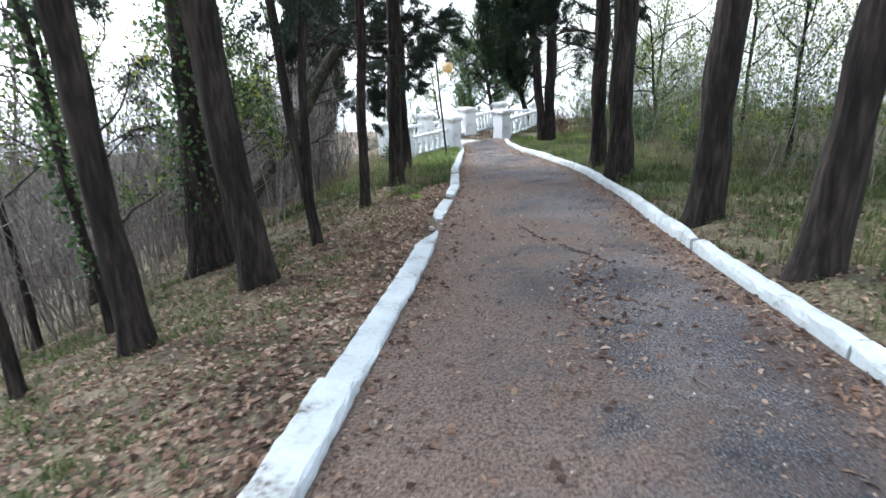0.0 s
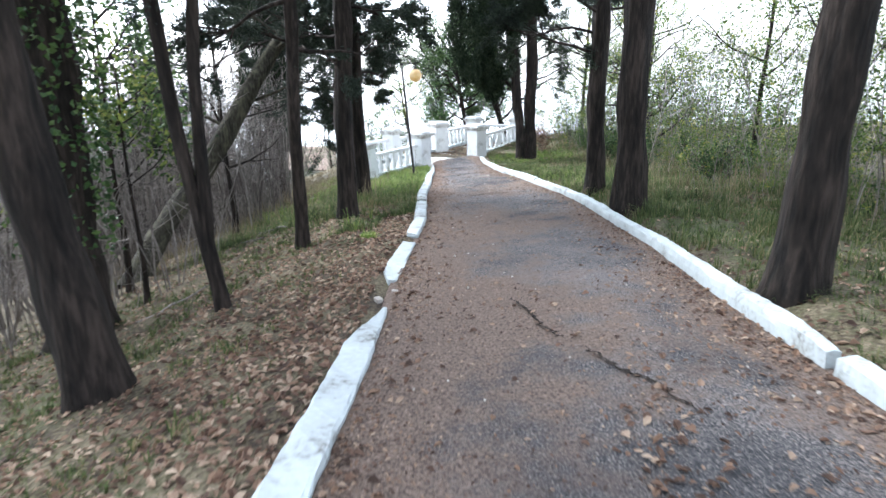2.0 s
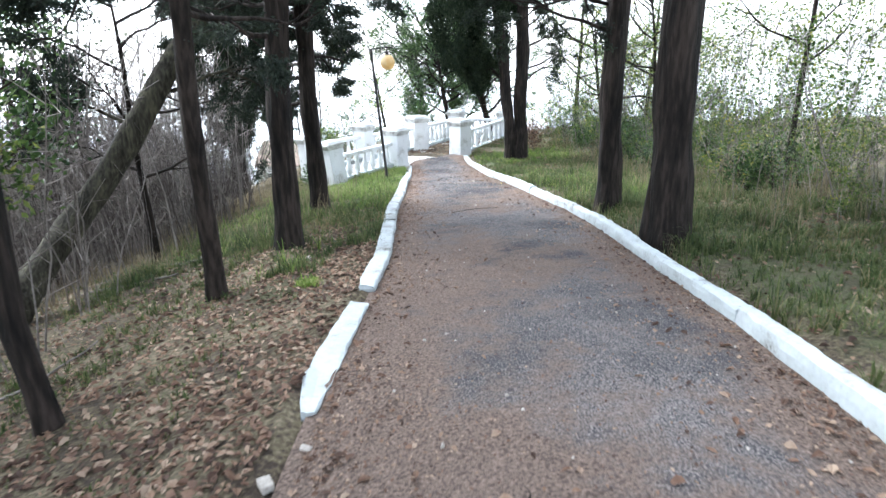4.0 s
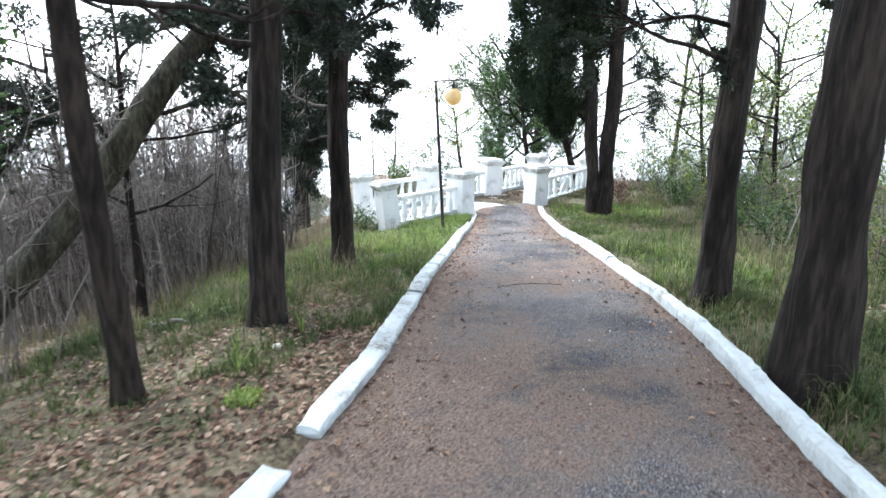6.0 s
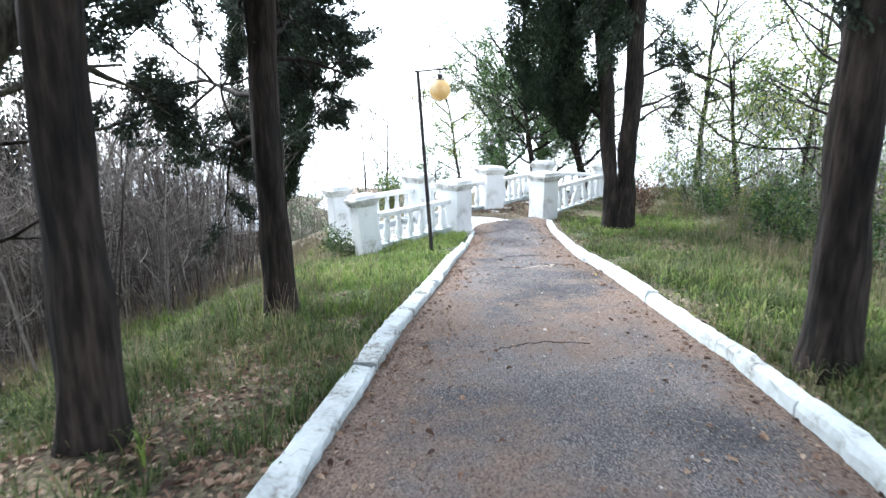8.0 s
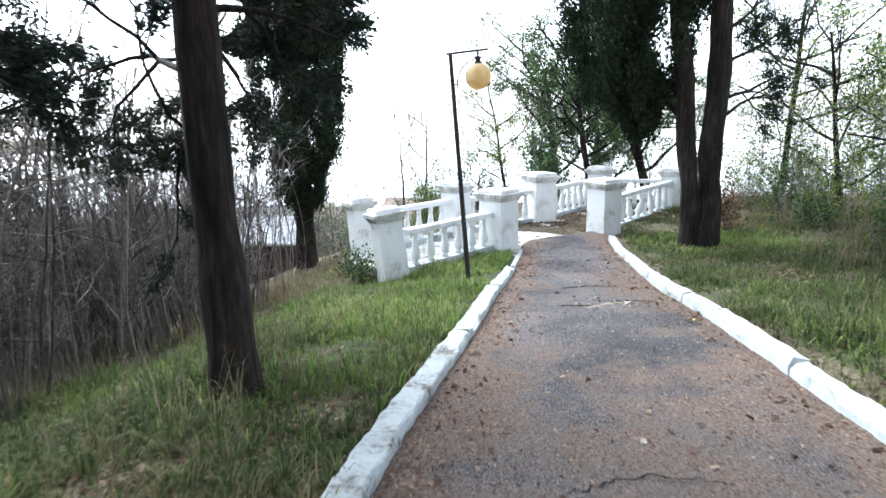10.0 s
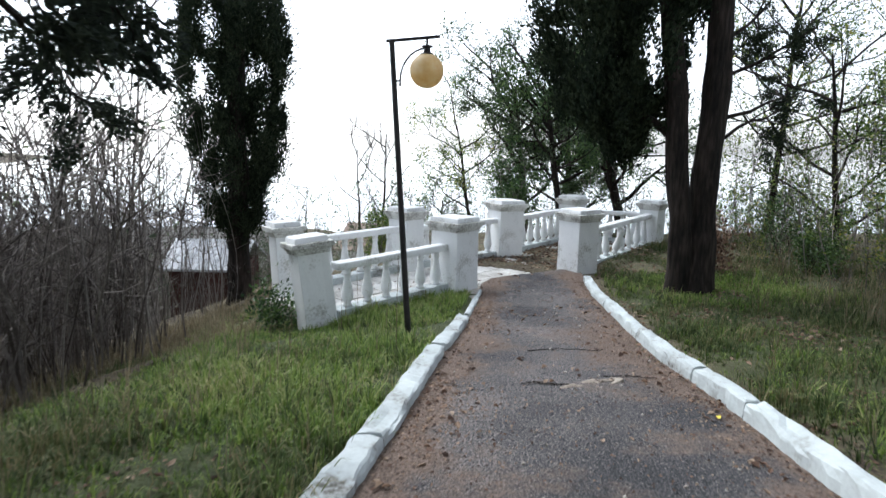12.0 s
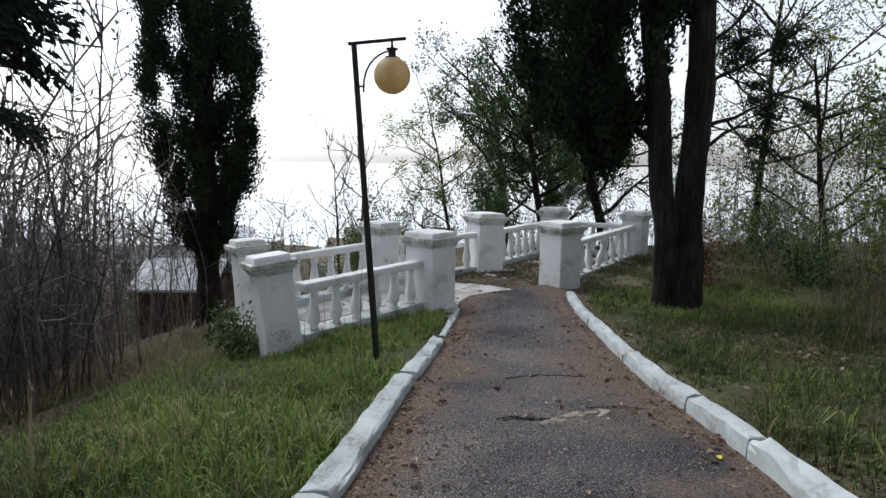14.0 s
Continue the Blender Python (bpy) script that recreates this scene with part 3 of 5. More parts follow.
def build_terrace():
    floor = thing("terrace_floor", "pale cracked stone paving of the terrace", "paving", (*PIER["a"], DECK), ANGLE, kind="structure")
    part("bed", rough_block(9.9, 2.3, 0.14, 0.01, 0, 0, 0, 1, (5.1, 0.4, -0.17)), M_PEBBLE, floor)
    rng = np.random.default_rng(5)
    u = 0.15
    while u < 9.8:
        w = rng.uniform(0.5, 0.85)
        v = -0.75 if u > 2.6 else -0.05
        while v < 1.55:
            d = rng.uniform(0.4, 0.75)
            bm = rough_block(w - 0.02, d - 0.02, 0.05, 0.008, 1, 0.006, int(rng.integers(99)), 1, (u + w / 2, v + d / 2, -0.05 + rng.uniform(-0.008, 0.004)))
            part("paving_slab", bm, M_PAVE, floor)
            v += d
        u += w


    bm = bmesh.new()
    nu, nv = 60, 18
    grid = [[None] * nv for _ in range(nu)]
    for i in range(nu):
        for j in range(nv):
            pu, pv = 4.3 + 5.6 * i / (nu - 1), -0.7 + 2.3 * j / (nv - 1)
            edge = min(pu - 4.3 - 0.5 * (1 - j / nv), 9.9 - pu, pv + 0.7, 1.6 - pv)
            lump = 0.012 + 0.03 * noise.noise(Vector((pu * 1.7, pv * 1.7, 0))) + 0.012 * noise.noise(Vector((pu * 9, pv * 9, 3)))
            grid[i][j] = bm.verts.new((pu, pv, lump if edge > 0.15 else min(lump, -0.02)))
    for i in range(nu - 1):
        for j in range(nv - 1):
            bm.faces.new((grid[i][j], grid[i + 1][j], grid[i + 1][j + 1], grid[i][j + 1]))
    part("earth_drift", bm, M_GROUND, floor, "brown earth and leaf mould drifted over the slabs", True)


build_terrace()

# ---- the lamp ----


def build_lamp():
    base, top = Vector((0.334, 21.5, float(gz(0.334, 21.5)) - 0.08)), Vector((0.06, 21.75, 0.95))
    ob = thing("street_lamp", "thin leaning black iron lamp post with a yellowed globe", "street lamp", tuple(base))
    t = Tubes(8)
    t.add([Vector((0, 0, 0)), (top - base) * 0.5, top - base], [0.038, 0.034, 0.03])
    link("post", t.mesh("post", M_IRON), ob)
    arm0, arm1 = top - base + Vector((-0.06, 0, -0.012)), Vector((0.612, 21.75, 0.99)) - base
    dv = arm1 - arm0
    bm = rough_block(dv.length, 0.045, 0.03, 0.005, 0, 0, 0, 1, (0, 0, 0))
    bmesh.ops.transform(bm, matrix=Matrix.Translation((arm0 + arm1) / 2) @ pose(0, 0, 0, 0, -math.degrees(math.atan2(dv.z, dv.x)), 0), verts=bm.verts)
    part("arm", bm, M_IRON, ob)
    c = Vector((0.464, 21.75, 0.632)) - base
    hook = Tubes(6)
    p0 = (top - base) + Vector((0.1, 0, -0.43))
    curve = [p0 + Vector((0, 0, -0.06))] + [Vector((p0.x + (c.x - p0.x) * (1 - math.cos(a)), c.y, p0.z + (0.36) * math.sin(a))) for a in np.linspace(0, math.pi / 2, 8)]
    hook.add(curve, [0.011] * len(curve))
    hook.add([p0 + Vector((-0.1, 0, 0)), p0], [0.011, 0.011])
    link("bracket", hook.mesh("bracket", M_IRON), ob)
    part("fitter", lathe(((0.075, c.z + 0.175), (0.08, c.z + 0.185), (0.04, c.z + 0.2), (0.038, c.z + 0.25), (0.065, c.z + 0.26), (0.06, c.z + 0.275), (0.015, c.z + 0.28), (0.012, c.z + 0.36))), M_IRON, ob).location = (c.x, c.y, 0)
    bm = bmesh.new()
    bmesh.ops.create_uvsphere(bm, u_segments=32, v_segments=20, radius=0.192)
    bmesh.ops.translate(bm, vec=c, verts=bm.verts)
    part("globe", bm, M_GLOBE, ob, "yellowed plastic globe", True)


build_lamp()

# ---- the trees ----


def trunk_mesh(path, ridge=0.1, seg=18, twist=2.0, flare=1.5, step=0.12):
    """A barky trunk from (x, y, z, r), flared at the foot."""
    p = np.array(path, float)
    h = np.concatenate([[0], np.cumsum(np.linalg.norm(np.diff(p[:, :3], axis=0), axis=1))])
    s = np.arange(0, h[-1], step)
    q = np.stack([np.interp(s, h, p[:, i]) for i in range(4)], 1)
    k = np.ones(5) / 5
    for i in range(3):
        pad = np.concatenate([np.full(2, q[0, i]) - (q[1, i] - q[0, i]) * np.array([2, 1]), q[:, i], np.full(2, q[-1, i]) + (q[-1, i] - q[-2, i]) * np.array([1, 2])])
        q[:, i] = np.convolve(pad, k, "valid")
    q[:, 3] *= 1 + (flare - 1) * np.exp(-s / 0.22)
    q[:, 3] *= 1 + 0.07 * np.sin(s * 3.1 + p[0, 1]) * np.sin(s * 1.3 + p[0, 0]) + 0.03 * np.sin(s * 7.7)
    q[:, 0] += 0.015 * np.sin(s * 2.3 + p[0, 0])
    q[:, 1] += 0.015 * np.sin(s * 1.9 + p[0, 1])
    t = Tubes(seg)
    t.add(q[:, :3], q[:, 3], ridge, twist)
    return t, q


def tree(name, label, path, crown=None, branches=(), ridge=0.13, mat=None, leaf=None, flare=1.5, rng=None, twin=(), ivy=0):
    """A tree: trunk(s), limbs with leaf sprays, crown. branches: (height fraction, azimuth, rise, length)."""
    rng = rng or np.random.default_rng(int(abs(path[0][0] * 97 + path[0][1] * 13)))
    mat, leaf = mat or M_BARK, leaf or M_NEEDLE
    base = path[0]
    ob = thing(name, label, "tree", (base[0], base[1], float(gz(base[0], base[1])) - 0.05))
    o = np.array(ob.location)
    rel = lambda pts: [(p[0] - o[0], p[1] - o[1], p[2] - o[2], p[3]) for p in pts]
    t, q = trunk_mesh(rel(path), ridge, flare=flare)
    link("trunk", t.mesh("trunk", mat), ob)
    for w in twin:
        t2, _ = trunk_mesh(rel(w), ridge, flare=1.1)
        link("trunk", t2.mesh("trunk", mat), ob)
    leaves = []
    for f, az, rise, length in branches:
        i = min(int(f * (len(q) - 1)), len(q) - 1)
        way = (math.cos(radians(az)), math.sin(radians(az)), rise)
        tips, tubes = [], Tubes(5)
        grow(tubes, tips, q[i, :3], way, length, 0.014 + 0.016 * length, 2, rng, 0.02, 0.6, 0.3, (3, 6))
        leaves += tips
        tagged(link("branch", tubes.mesh("branch", mat), ob), kind="stuff")
    vs, fs, n = [], [], 0
    if leaves:
        pts = np.array([p for p, _ in leaves])
        dr = np.array([d for _, d in leaves])
        for _ in range(5 * (crown.get("dense", 12) if crown else 12)):
            jitter = rng.normal(size=pts.shape) * np.array([0.055, 0.055, 0.035])
            v, f = diamonds(pts + jitter, dr + rng.normal(size=pts.shape) * 0.6 - np.array([0, 0, 0.3]), 0.058, 0.024, rng=rng)
            vs.append(v), fs.append(f + n)
            n += len(v)
    if crown and "r" in crown:
        m = crown["n"]
        clumps = 460
        h = np.sort(rng.uniform(0, 1, clumps) ** 0.85)
        az = rng.uniform(0, 2 * np.pi, clumps)
        if "lobes" in crown:
            step = 2 * np.pi / crown["lobes"]
            az = np.round(az / step) * step + rng.normal(0, 0.13, clumps) + 0.35 * np.sin(h * 5)
        prof = np.interp(h, *crown["profile"])
        rr = crown["r"] * prof * np.where(rng.uniform(size=clumps) < 0.3, rng.uniform(0, 0.6, clumps), rng.uniform(0.7, 1.12, clumps))
        c0, c1 = np.array(crown["bottom"]) - o, np.array(crown["top"]) - o
        centre = c0 + (c1 - c0) * h[:, None] + np.stack([rr * np.cos(az), rr * np.sin(az), np.zeros(clumps)], 1)
        k = rng.integers(0, clumps, m)
        spread = rng.uniform(0.06, 0.16, clumps)[k][:, None] * (0.4 + 0.6 * prof[k])[:, None]
        pts = centre[k] + rng.normal(size=(m, 3)) * spread * np.array([1, 1, 2.1])
        dr = np.stack([np.cos(az[k]) * 0.5, np.sin(az[k]) * 0.5, np.full(m, 0.9)], 1) + rng.normal(size=(m, 3)) * 0.45
        v, f = diamonds(pts, dr, crown.get("leaf", 0.17), crown.get("leaf", 0.17) * 0.4, rng=rng)
        vs.append(v), fs.append(f + n)
        n += len(v)
    if vs:
        link("crown", mesh_from("crown", np.concatenate(vs), np.concatenate(fs), leaf), ob)
    if ivy:
        s = (len(q) * (0.16 + 0.84 * rng.uniform(size=ivy) ** 0.8)).astype(int).clip(0, len(q) - 1)
        az = rng.uniform(0, 2 * np.pi, ivy)
        out = np.stack([np.cos(az), np.sin(az), rng.normal(0, 0.2, ivy)], 1)
        rad = q[s, 3] * rng.uniform(1.0, 1.55, ivy) + rng.exponential(0.06, ivy)
        v, f = diamonds(q[s, :3] + out * rad[:, None], out * 0.4 + rng.normal(size=(ivy, 3)) * 0.5 + np.array([0, 0, -0.4]), 0.09, 0.08, rng=rng)
        link("ivy", mesh_from("ivy", v, f, M_IVY), ob, "glossy climbing ivy")
    return ob


def high(x, y, n=7000, r=1.5, low=5.0):
    """A conifer's crown, high over the path."""
    z = float(gz(x, y))
    return {"r": r, "n": n, "leaf": 0.26, "bottom": (x, y, z + low), "top": (x, y, z + low + 4.8), "profile": ([0, 0.15, 0.4, 1], [0.5, 1, 0.9, 0.15])}


def rise(x, y, top, r0, r1, h, bow=(0, 0)):
    """A trunk's path from the ground at x, y to (x, y)+top at height h."""
    z = float(gz(x, y)) - 0.12
    return [(x + top[0] * f + bow[0] * math.sin(math.pi * f), y + top[1] * f + bow[1] * math.sin(math.pi * f), z + h * f, r0 + (r1 - r0) * f) for f in np.linspace(0, 1, 9)]


SPRAY = [(0.42, 20, 0.1, 1.2), (0.5, 200, 0.0, 1.3), (0.56, 80, 0.1, 1.2), (0.62, 300, 0.1, 1.3), (0.68, 140, 0.1, 1.2), (0.75, 10, 0.1, 1.2), (0.82, 250, 0.2, 1.1), (0.9, 100, 0.2, 1.0)]

tree("cypress", "dark old cypress trunk beside the leaf-strewn slope", rise(-3.2, 5.6, (-0.2, 0, 0), 0.16, 0.1, 7.5), {"dense": 6, **high(-3.3, 5.6)}, SPRAY[5:])
tree("cypress", "leaning reddish-brown cypress trunk on the leaf-strewn slope", rise(-2.35, 7.2, (-0.5, 0.1), 0.22, 0.14, 8.5, (-0.1, 0)), {"dense": 6, **high(-2.7, 7.3)}, SPRAY[5:])
tree("ivy_clad_tree", "thick dark trunk wrapped in climbing ivy", rise(-4.2, 10.35, (0.45, 0), 0.36, 0.24, 8), {"dense": 6, **high(-3.9, 10.3)}, SPRAY[5:], ivy=3000)
tree("forked_tree", "slender dark tree forking into two thin stems", rise(-2.02, 9.4, (-0.45, 0), 0.085, 0.05, 7, (-0.1, 0)), {"dense": 5}, SPRAY[3:], flare=1.3,
     twin=[[(-2.1, 9.4, -0.95, 0.07), (-2.08, 9.42, 0, 0.07), (-2.0, 9.45, 1.0, 0.065), (-1.9, 9.5, 2, 0.06), (-1.85, 9.5, 4, 0.05)]])
tree("slender_cypress", "slender dark cypress at the top of the slope", rise(-1.53, 11.9, (0.5, -1.3), 0.1, 0.06, 7.5), {"dense": 9}, SPRAY)
tree("cypress", "straight dark cypress beside the path with drooping sprays", rise(-0.97, 13.45, (0.35, 0.1), 0.17, 0.1, 9), {"dense": 12, **high(-0.7, 13.5)}, [(0.33, 210, 0.1, 1.6), (0.36, 120, 0.05, 1.5)] + SPRAY)
tree("cypress", "straight dark cypress on the grass verge with drooping sprays", rise(-0.89, 16.55, (-0.12, 0.1), 0.165, 0.1, 9), {"dense": 12, **high(-0.8, 16.2)}, [(0.32, 60, 0.1, 1.1), (0.35, 95, 0.0, 1.5), (0.42, 190, 0.1, 1.6), (0.4, 330, 0.0, 1.1), (0.42, 110, 0.1, 1.6), (0.4, 130, 0.1, 1.7), (0.25, 112, -0.3, 1.7), (0.3, 118, -0.15, 2.0), (0.33, 100, -0.05, 1.9), (0.4, 75, 0.0, 1.5)] + SPRAY, rng=np.random.default_rng(134))
tree("cypress", "thick dark cypress trunk beside the kerb", rise(3.72, 12.1, (-0.2, 0), 0.235, 0.15, 9), {"dense": 7, **high(3.6, 12.1)}, SPRAY[5:] + [(0.42, 10, 0.5, 0.8)],
     twin=[[(3.5, 12.15, -1.5, 0.1), (3.52, 12.15, -0.9, 0.09), (3.6, 12.12, 0, 0.06), (3.66, 12.1, 0.8, 0.03)]])
tree("cypress", "dark cypress on the verge with a curving low limb", rise(4.0, 14.9, (-0.1, 0.1), 0.185, 0.12, 9), {"dense": 14, **high(3.9, 15.0)}, [(0.32, 195, 0.2, 1.5), (0.36, 160, 0.3, 1.4), (0.4, 215, 0.3, 1.4)] + SPRAY)
tree("cypress", "dark ridged cypress trunk beside the broken kerb", rise(3.27, 7.15, (0.35, 0), 0.2, 0.14, 8.5), {"dense": 6, **high(3.5, 7.15)}, SPRAY[5:])
tree("cypress", "dark cypress trunk leaning over the verge", rise(3.04, 4.5, (0.7, 0), 0.17, 0.11, 8), {"dense": 6, **high(3.5, 4.5)}, SPRAY[5:],
     twin=[[(3.2, 4.7, -0.6, 0.06), (3.28, 4.75, 0.5, 0.055), (3.3, 4.8, 1.6, 0.045), (3.35, 4.8, 3.5, 0.03)]])
tree("twin_cypress", "twin-trunked dark cypress with a dense hanging crown beside the terrace", rise(4.62, 24.9, (0.05, 0.1), 0.22, 0.14, 10), {"r": 1.4, "n": 190000, "leaf": 0.1, "lobes": 11, "bottom": (3.2, 25.4, -0.4), "top": (3.1, 25.5, 9), "profile": ([0, 0.05, 0.1, 0.18, 0.28, 0.6, 1], [0.08, 0.3, 0.56, 0.82, 0.97, 1, 0.2]), "dense": 6},
     [(0.3, 0, 0.4, 1.6), (0.36, 340, 0.5, 1.5), (0.42, 20, 0.5, 1.5), (0.26, 30, 0.3, 1.5)], leaf=M_CYPRESS,
     twin=[[(4.3, 24.85, -2.7, 0.2), (4.25, 24.85, -1.2, 0.17), (4.05, 24.9, 0.4, 0.17), (3.85, 25.0, 2.2, 0.15), (3.6, 25.1, 5, 0.1)], [(4.2, 24.85, -0.2, 0.08), (3.8, 25.0, 0.25, 0.06), (3.3, 25.2, 0.5, 0.04)]])
tree("cypress", "tall columnar cypress with dense dark foliage below the terrace", rise(-5.7, 30.2, (0.1, 0), 0.3, 0.2, 9), {"r": 1.28, "n": 170000, "leaf": 0.1, "lobes": 9, "bottom": (-5.65, 30.2, -2.9), "top": (-5.55, 30.2, 9), "profile": ([0, 0.04, 0.1, 0.18, 0.3, 0.6, 1], [0.1, 0.38, 0.62, 0.82, 1, 1, 0.2])}, leaf=M_CYPRESS)

# the half-fallen tree
tree("leaning_tree", "half-fallen mossy grey tree leaning steeply over the slope", [(-4.85, 13.1, float(gz(-4.85, 13.1)) - 0.1, 0.21), (-4.6, 13.8, -2.1, 0.2), (-3.9, 14.5, -1.1, 0.185), (-3.4, 14.8, -0.3, 0.175), (-2.9, 15.1, 0.5, 0.165), (-2.4, 15.5, 1.3, 0.14), (-1.9, 15.8, 2.1, 0.11), (-1.55, 16.1, 3.0, 0.08)], {"dense": 14},
     [(0.5, 160, 0.6, 1.3), (0.58, 20, 0.4, 1.4), (0.64, 100, 0.5, 1.4), (0.7, 60, 0.7, 1.5), (0.75, 330, 0.3, 1.5), (0.8, 200, 0.5, 1.6), (0.86, 90, 0.4, 1.5), (0.9, 20, 0.5, 1.6), (0.98, 120, 0.6, 1.5)], mat=M_BARK_GREY, flare=1.2)

tree("slender_tree", "thin dark tree at the foot of the slope", rise(-4.1, 5.0, (-0.1, 0), 0.07, 0.04, 6), {"dense": 4}, SPRAY[4:], flare=1.2)
tree("slender_tree", "thin dark ivy-hung tree on the slope", rise(-4.4, 7.2, (-0.3, 0), 0.06, 0.04, 6), {"dense": 4}, SPRAY[4:], flare=1.2, ivy=700)

# ---- thickets and shrubs ----


def flat_leaves(x, y, z, size, rng, tilt=0.25):
    """Curled dead leaves lying at points."""
    n = len(x)
    az = rng.uniform(0, 2 * np.pi, n)
    d = np.stack([np.cos(az), np.sin(az), rng.normal(0, tilt, n)], 1)
    s = np.stack([-np.sin(az), np.cos(az), rng.normal(0, tilt, n)], 1)
    ln = (size * rng.uniform(0.5, 1.4, n))[:, None]
    c = np.stack([x, y, z + 0.006], 1)
    curl = np.stack([np.zeros(n), np.zeros(n), rng.uniform(0.05, 0.3, n)], 1) * ln
    w = rng.uniform(0.3, 0.45, n)[:, None]
    v = np.stack([c - d * ln * 0.5, c - d * ln * 0.12 + s * ln * w * 0.8 + curl, c + d * ln * 0.25 + s * ln * w * 0.55 + curl, c + d * ln * 0.55,
                  c + d * ln * 0.25 - s * ln * w * 0.55 + curl, c - d * ln * 0.12 - s * ln * w * 0.8 + curl], 1).reshape(-1, 3)
    i = np.arange(n)[:, None] * 6
    f = np.concatenate([i + np.array([[0, 5, 4, 3]]), i + np.array([[0, 3, 2, 1]])], 1).reshape(-1, 4)
    return v, f


def stem_set(tubes, tips, x, y, z, h, rng, r=0.012, sides=7, lean=0.12, low=0.15):
    """One thin whippy stem with side twigs."""
    n = 6
    d = unit((rng.normal(0, lean), rng.normal(0, lean), 1))
    pts = [np.array((x, y, z - 0.05))]
    for i in range(n):
        d = unit(d + rng.normal(0, 0.09, 3))
        pts.append(pts[-1] + d * h / n)
    pts = np.array(pts)
    tubes.add(pts, np.linspace(r, r * 0.3, n + 1))
    for _ in range(sides):
        f = rng.uniform(low, 0.98)
        i = min(int(f * n), n - 1)
        p = pts[i] + (pts[i + 1] - pts[i]) * (f * n - i)
        w = unit(rng.normal(size=3) * np.array([1, 1, 0.4]) + np.array([0, 0, 0.9]))
        ln = h * rng.uniform(0.1, 0.28)
        w2 = unit(w + rng.normal(0, 0.3, 3) + np.array([0, 0, 0.2]))
        q = [p, p + w * ln * 0.5, p + w * ln * 0.5 + w2 * ln * 0.5]
        tubes.add(q, [r * 0.5, r * 0.35, r * 0.18])
        tips.append((q[1], w)), tips.append((q[2], w2))
        if rng.uniform() < 0.6:
            w3 = unit(w + rng.normal(0, 0.7, 3))
            tubes.add([q[1], q[1] + w3 * ln * 0.4], [r * 0.3, r * 0.14])
            tips.append((q[1] + w3 * ln * 0.35, w3))


def leaf_set(tips, per, length, width, rng, jitter=0.08):
    pts = np.repeat(np.array([p for p, _ in tips]), per, 0)
    dr = np.repeat(np.array([d for _, d in tips]), per, 0)
    return diamonds(pts + rng.normal(size=pts.shape) * jitter, dr + rng.normal(size=pts.shape) * 0.9, length, width, rng=rng)


def clear_of_view(x, y):
    """Keeps stems off the path, verges, terrace and trunks."""
    return not (left_line(y) - 1.0 < x < right_line(y) + 1.6 and y < 32) and not (deck_mask(np.array(x), np.array(y)) > 0)


def thicket(name, label, count, box, heights, seed, r=0.012, sides=7, leaves=0, leaf_mat=None, leaf_size=0.06, keep=None, share=1.0, low=0.15, lean=0.12, bark=None):
    """A crowd of thin stems, joined, with its leaves."""
    rng = np.random.default_rng(seed)
    kinds = []
    for _ in range(26):
        t, tips = Tubes(3), []
        stem_set(t, tips, 0, 0, 0, 3.0, rng, r * rng.uniform(0.6, 1.5), sides, lean, low)
        lv = leaf_set(tips, leaves, leaf_size, leaf_size * 0.55, rng) if leaves else None
        kinds.append((np.concatenate(t.v), np.concatenate(t.f), lv))
    sv, sf, lv, lf, n, m, done = [], [], [], [], 0, 0, 0
    while done < count:
        x, y = rng.uniform(box[0], box[1]), rng.uniform(box[2], box[3])
        if not clear_of_view(x, y) or (keep and not keep(x, y, rng)):
            continue
        v, f, leaf = kinds[rng.integers(26)]
        a, k = rng.uniform(0, 2 * np.pi), rng.uniform(*heights) / 3.0
        turn = np.array([[math.cos(a), math.sin(a), 0], [-math.sin(a), math.cos(a), 0], [0, 0, 1]]) * k
        off = np.array((x, y, float(gz(x, y))))
        sv.append(v @ turn + off), sf.append(f + n)
        n += len(v)
        if leaf and rng.uniform() < share:
            lv.append(leaf[0] @ turn + off), lf.append(leaf[1] + m)
            m += len(leaf[0])
        done += 1
    tagged(new(name, mesh_from(name, np.concatenate(sv), np.concatenate(sf), bark or M_TWIG)), label, "thicket", kind="stuff")
    if lv:
        tagged(new(name + "_foliage", mesh_from(name + "_foliage", np.concatenate(lv), np.concatenate(lf), leaf_mat)), label.replace("stems", "leaves"), "foliage", kind="stuff")


def left_edge(x, y, rng):
    edge = np.interp(y, [0, 6, 9, 11, 13, 15, 18, 24, 30], [-6.2, -6.0, -5.3, -5.0, -4.2, -3.3, -3.3, -3.7, -5.8])
    if y < 17 and rng.uniform() < 0.5:
        return False
    return x < edge + rng.normal(0, 0.3) and not (y > 24 and x > -8 and y < 29.5)


thicket("bare_thicket", "dense grey-brown thicket of bare thin stems on the slope", 950, (-11, -3, 0, 31), (1.8, 4.6), 11, 0.013, 8, keep=left_edge, lean=0.07)
thicket("dark_thicket", "dense dark thicket of bare stems at the verge's end", 480, (-9, -3.2, 17, 29), (1.8, 4.0), 20, 0.012, 9, keep=left_edge, lean=0.1, bark=M_DARKTWIG)
thicket("far_thicket", "bare grey-brown scrub filling the valley side", 800, (-34, -8, 2, 62), (3.6, 7.0), 12, 0.014, 14)
thicket("lower_wood", "tall bare grey trees standing on the lower slope", 170, (-30, -9, 8, 46), (6.5, 10.5), 27, 0.017, 20, 1, M_OLIVE, 0.07, share=0.5)
thicket("far_wood", "bare grey-brown woodland across the valley", 1300, (-120, -16, 38, 150), (4.5, 8.0), 18, 0.014, 20, 1, M_TWIG, 0.08)
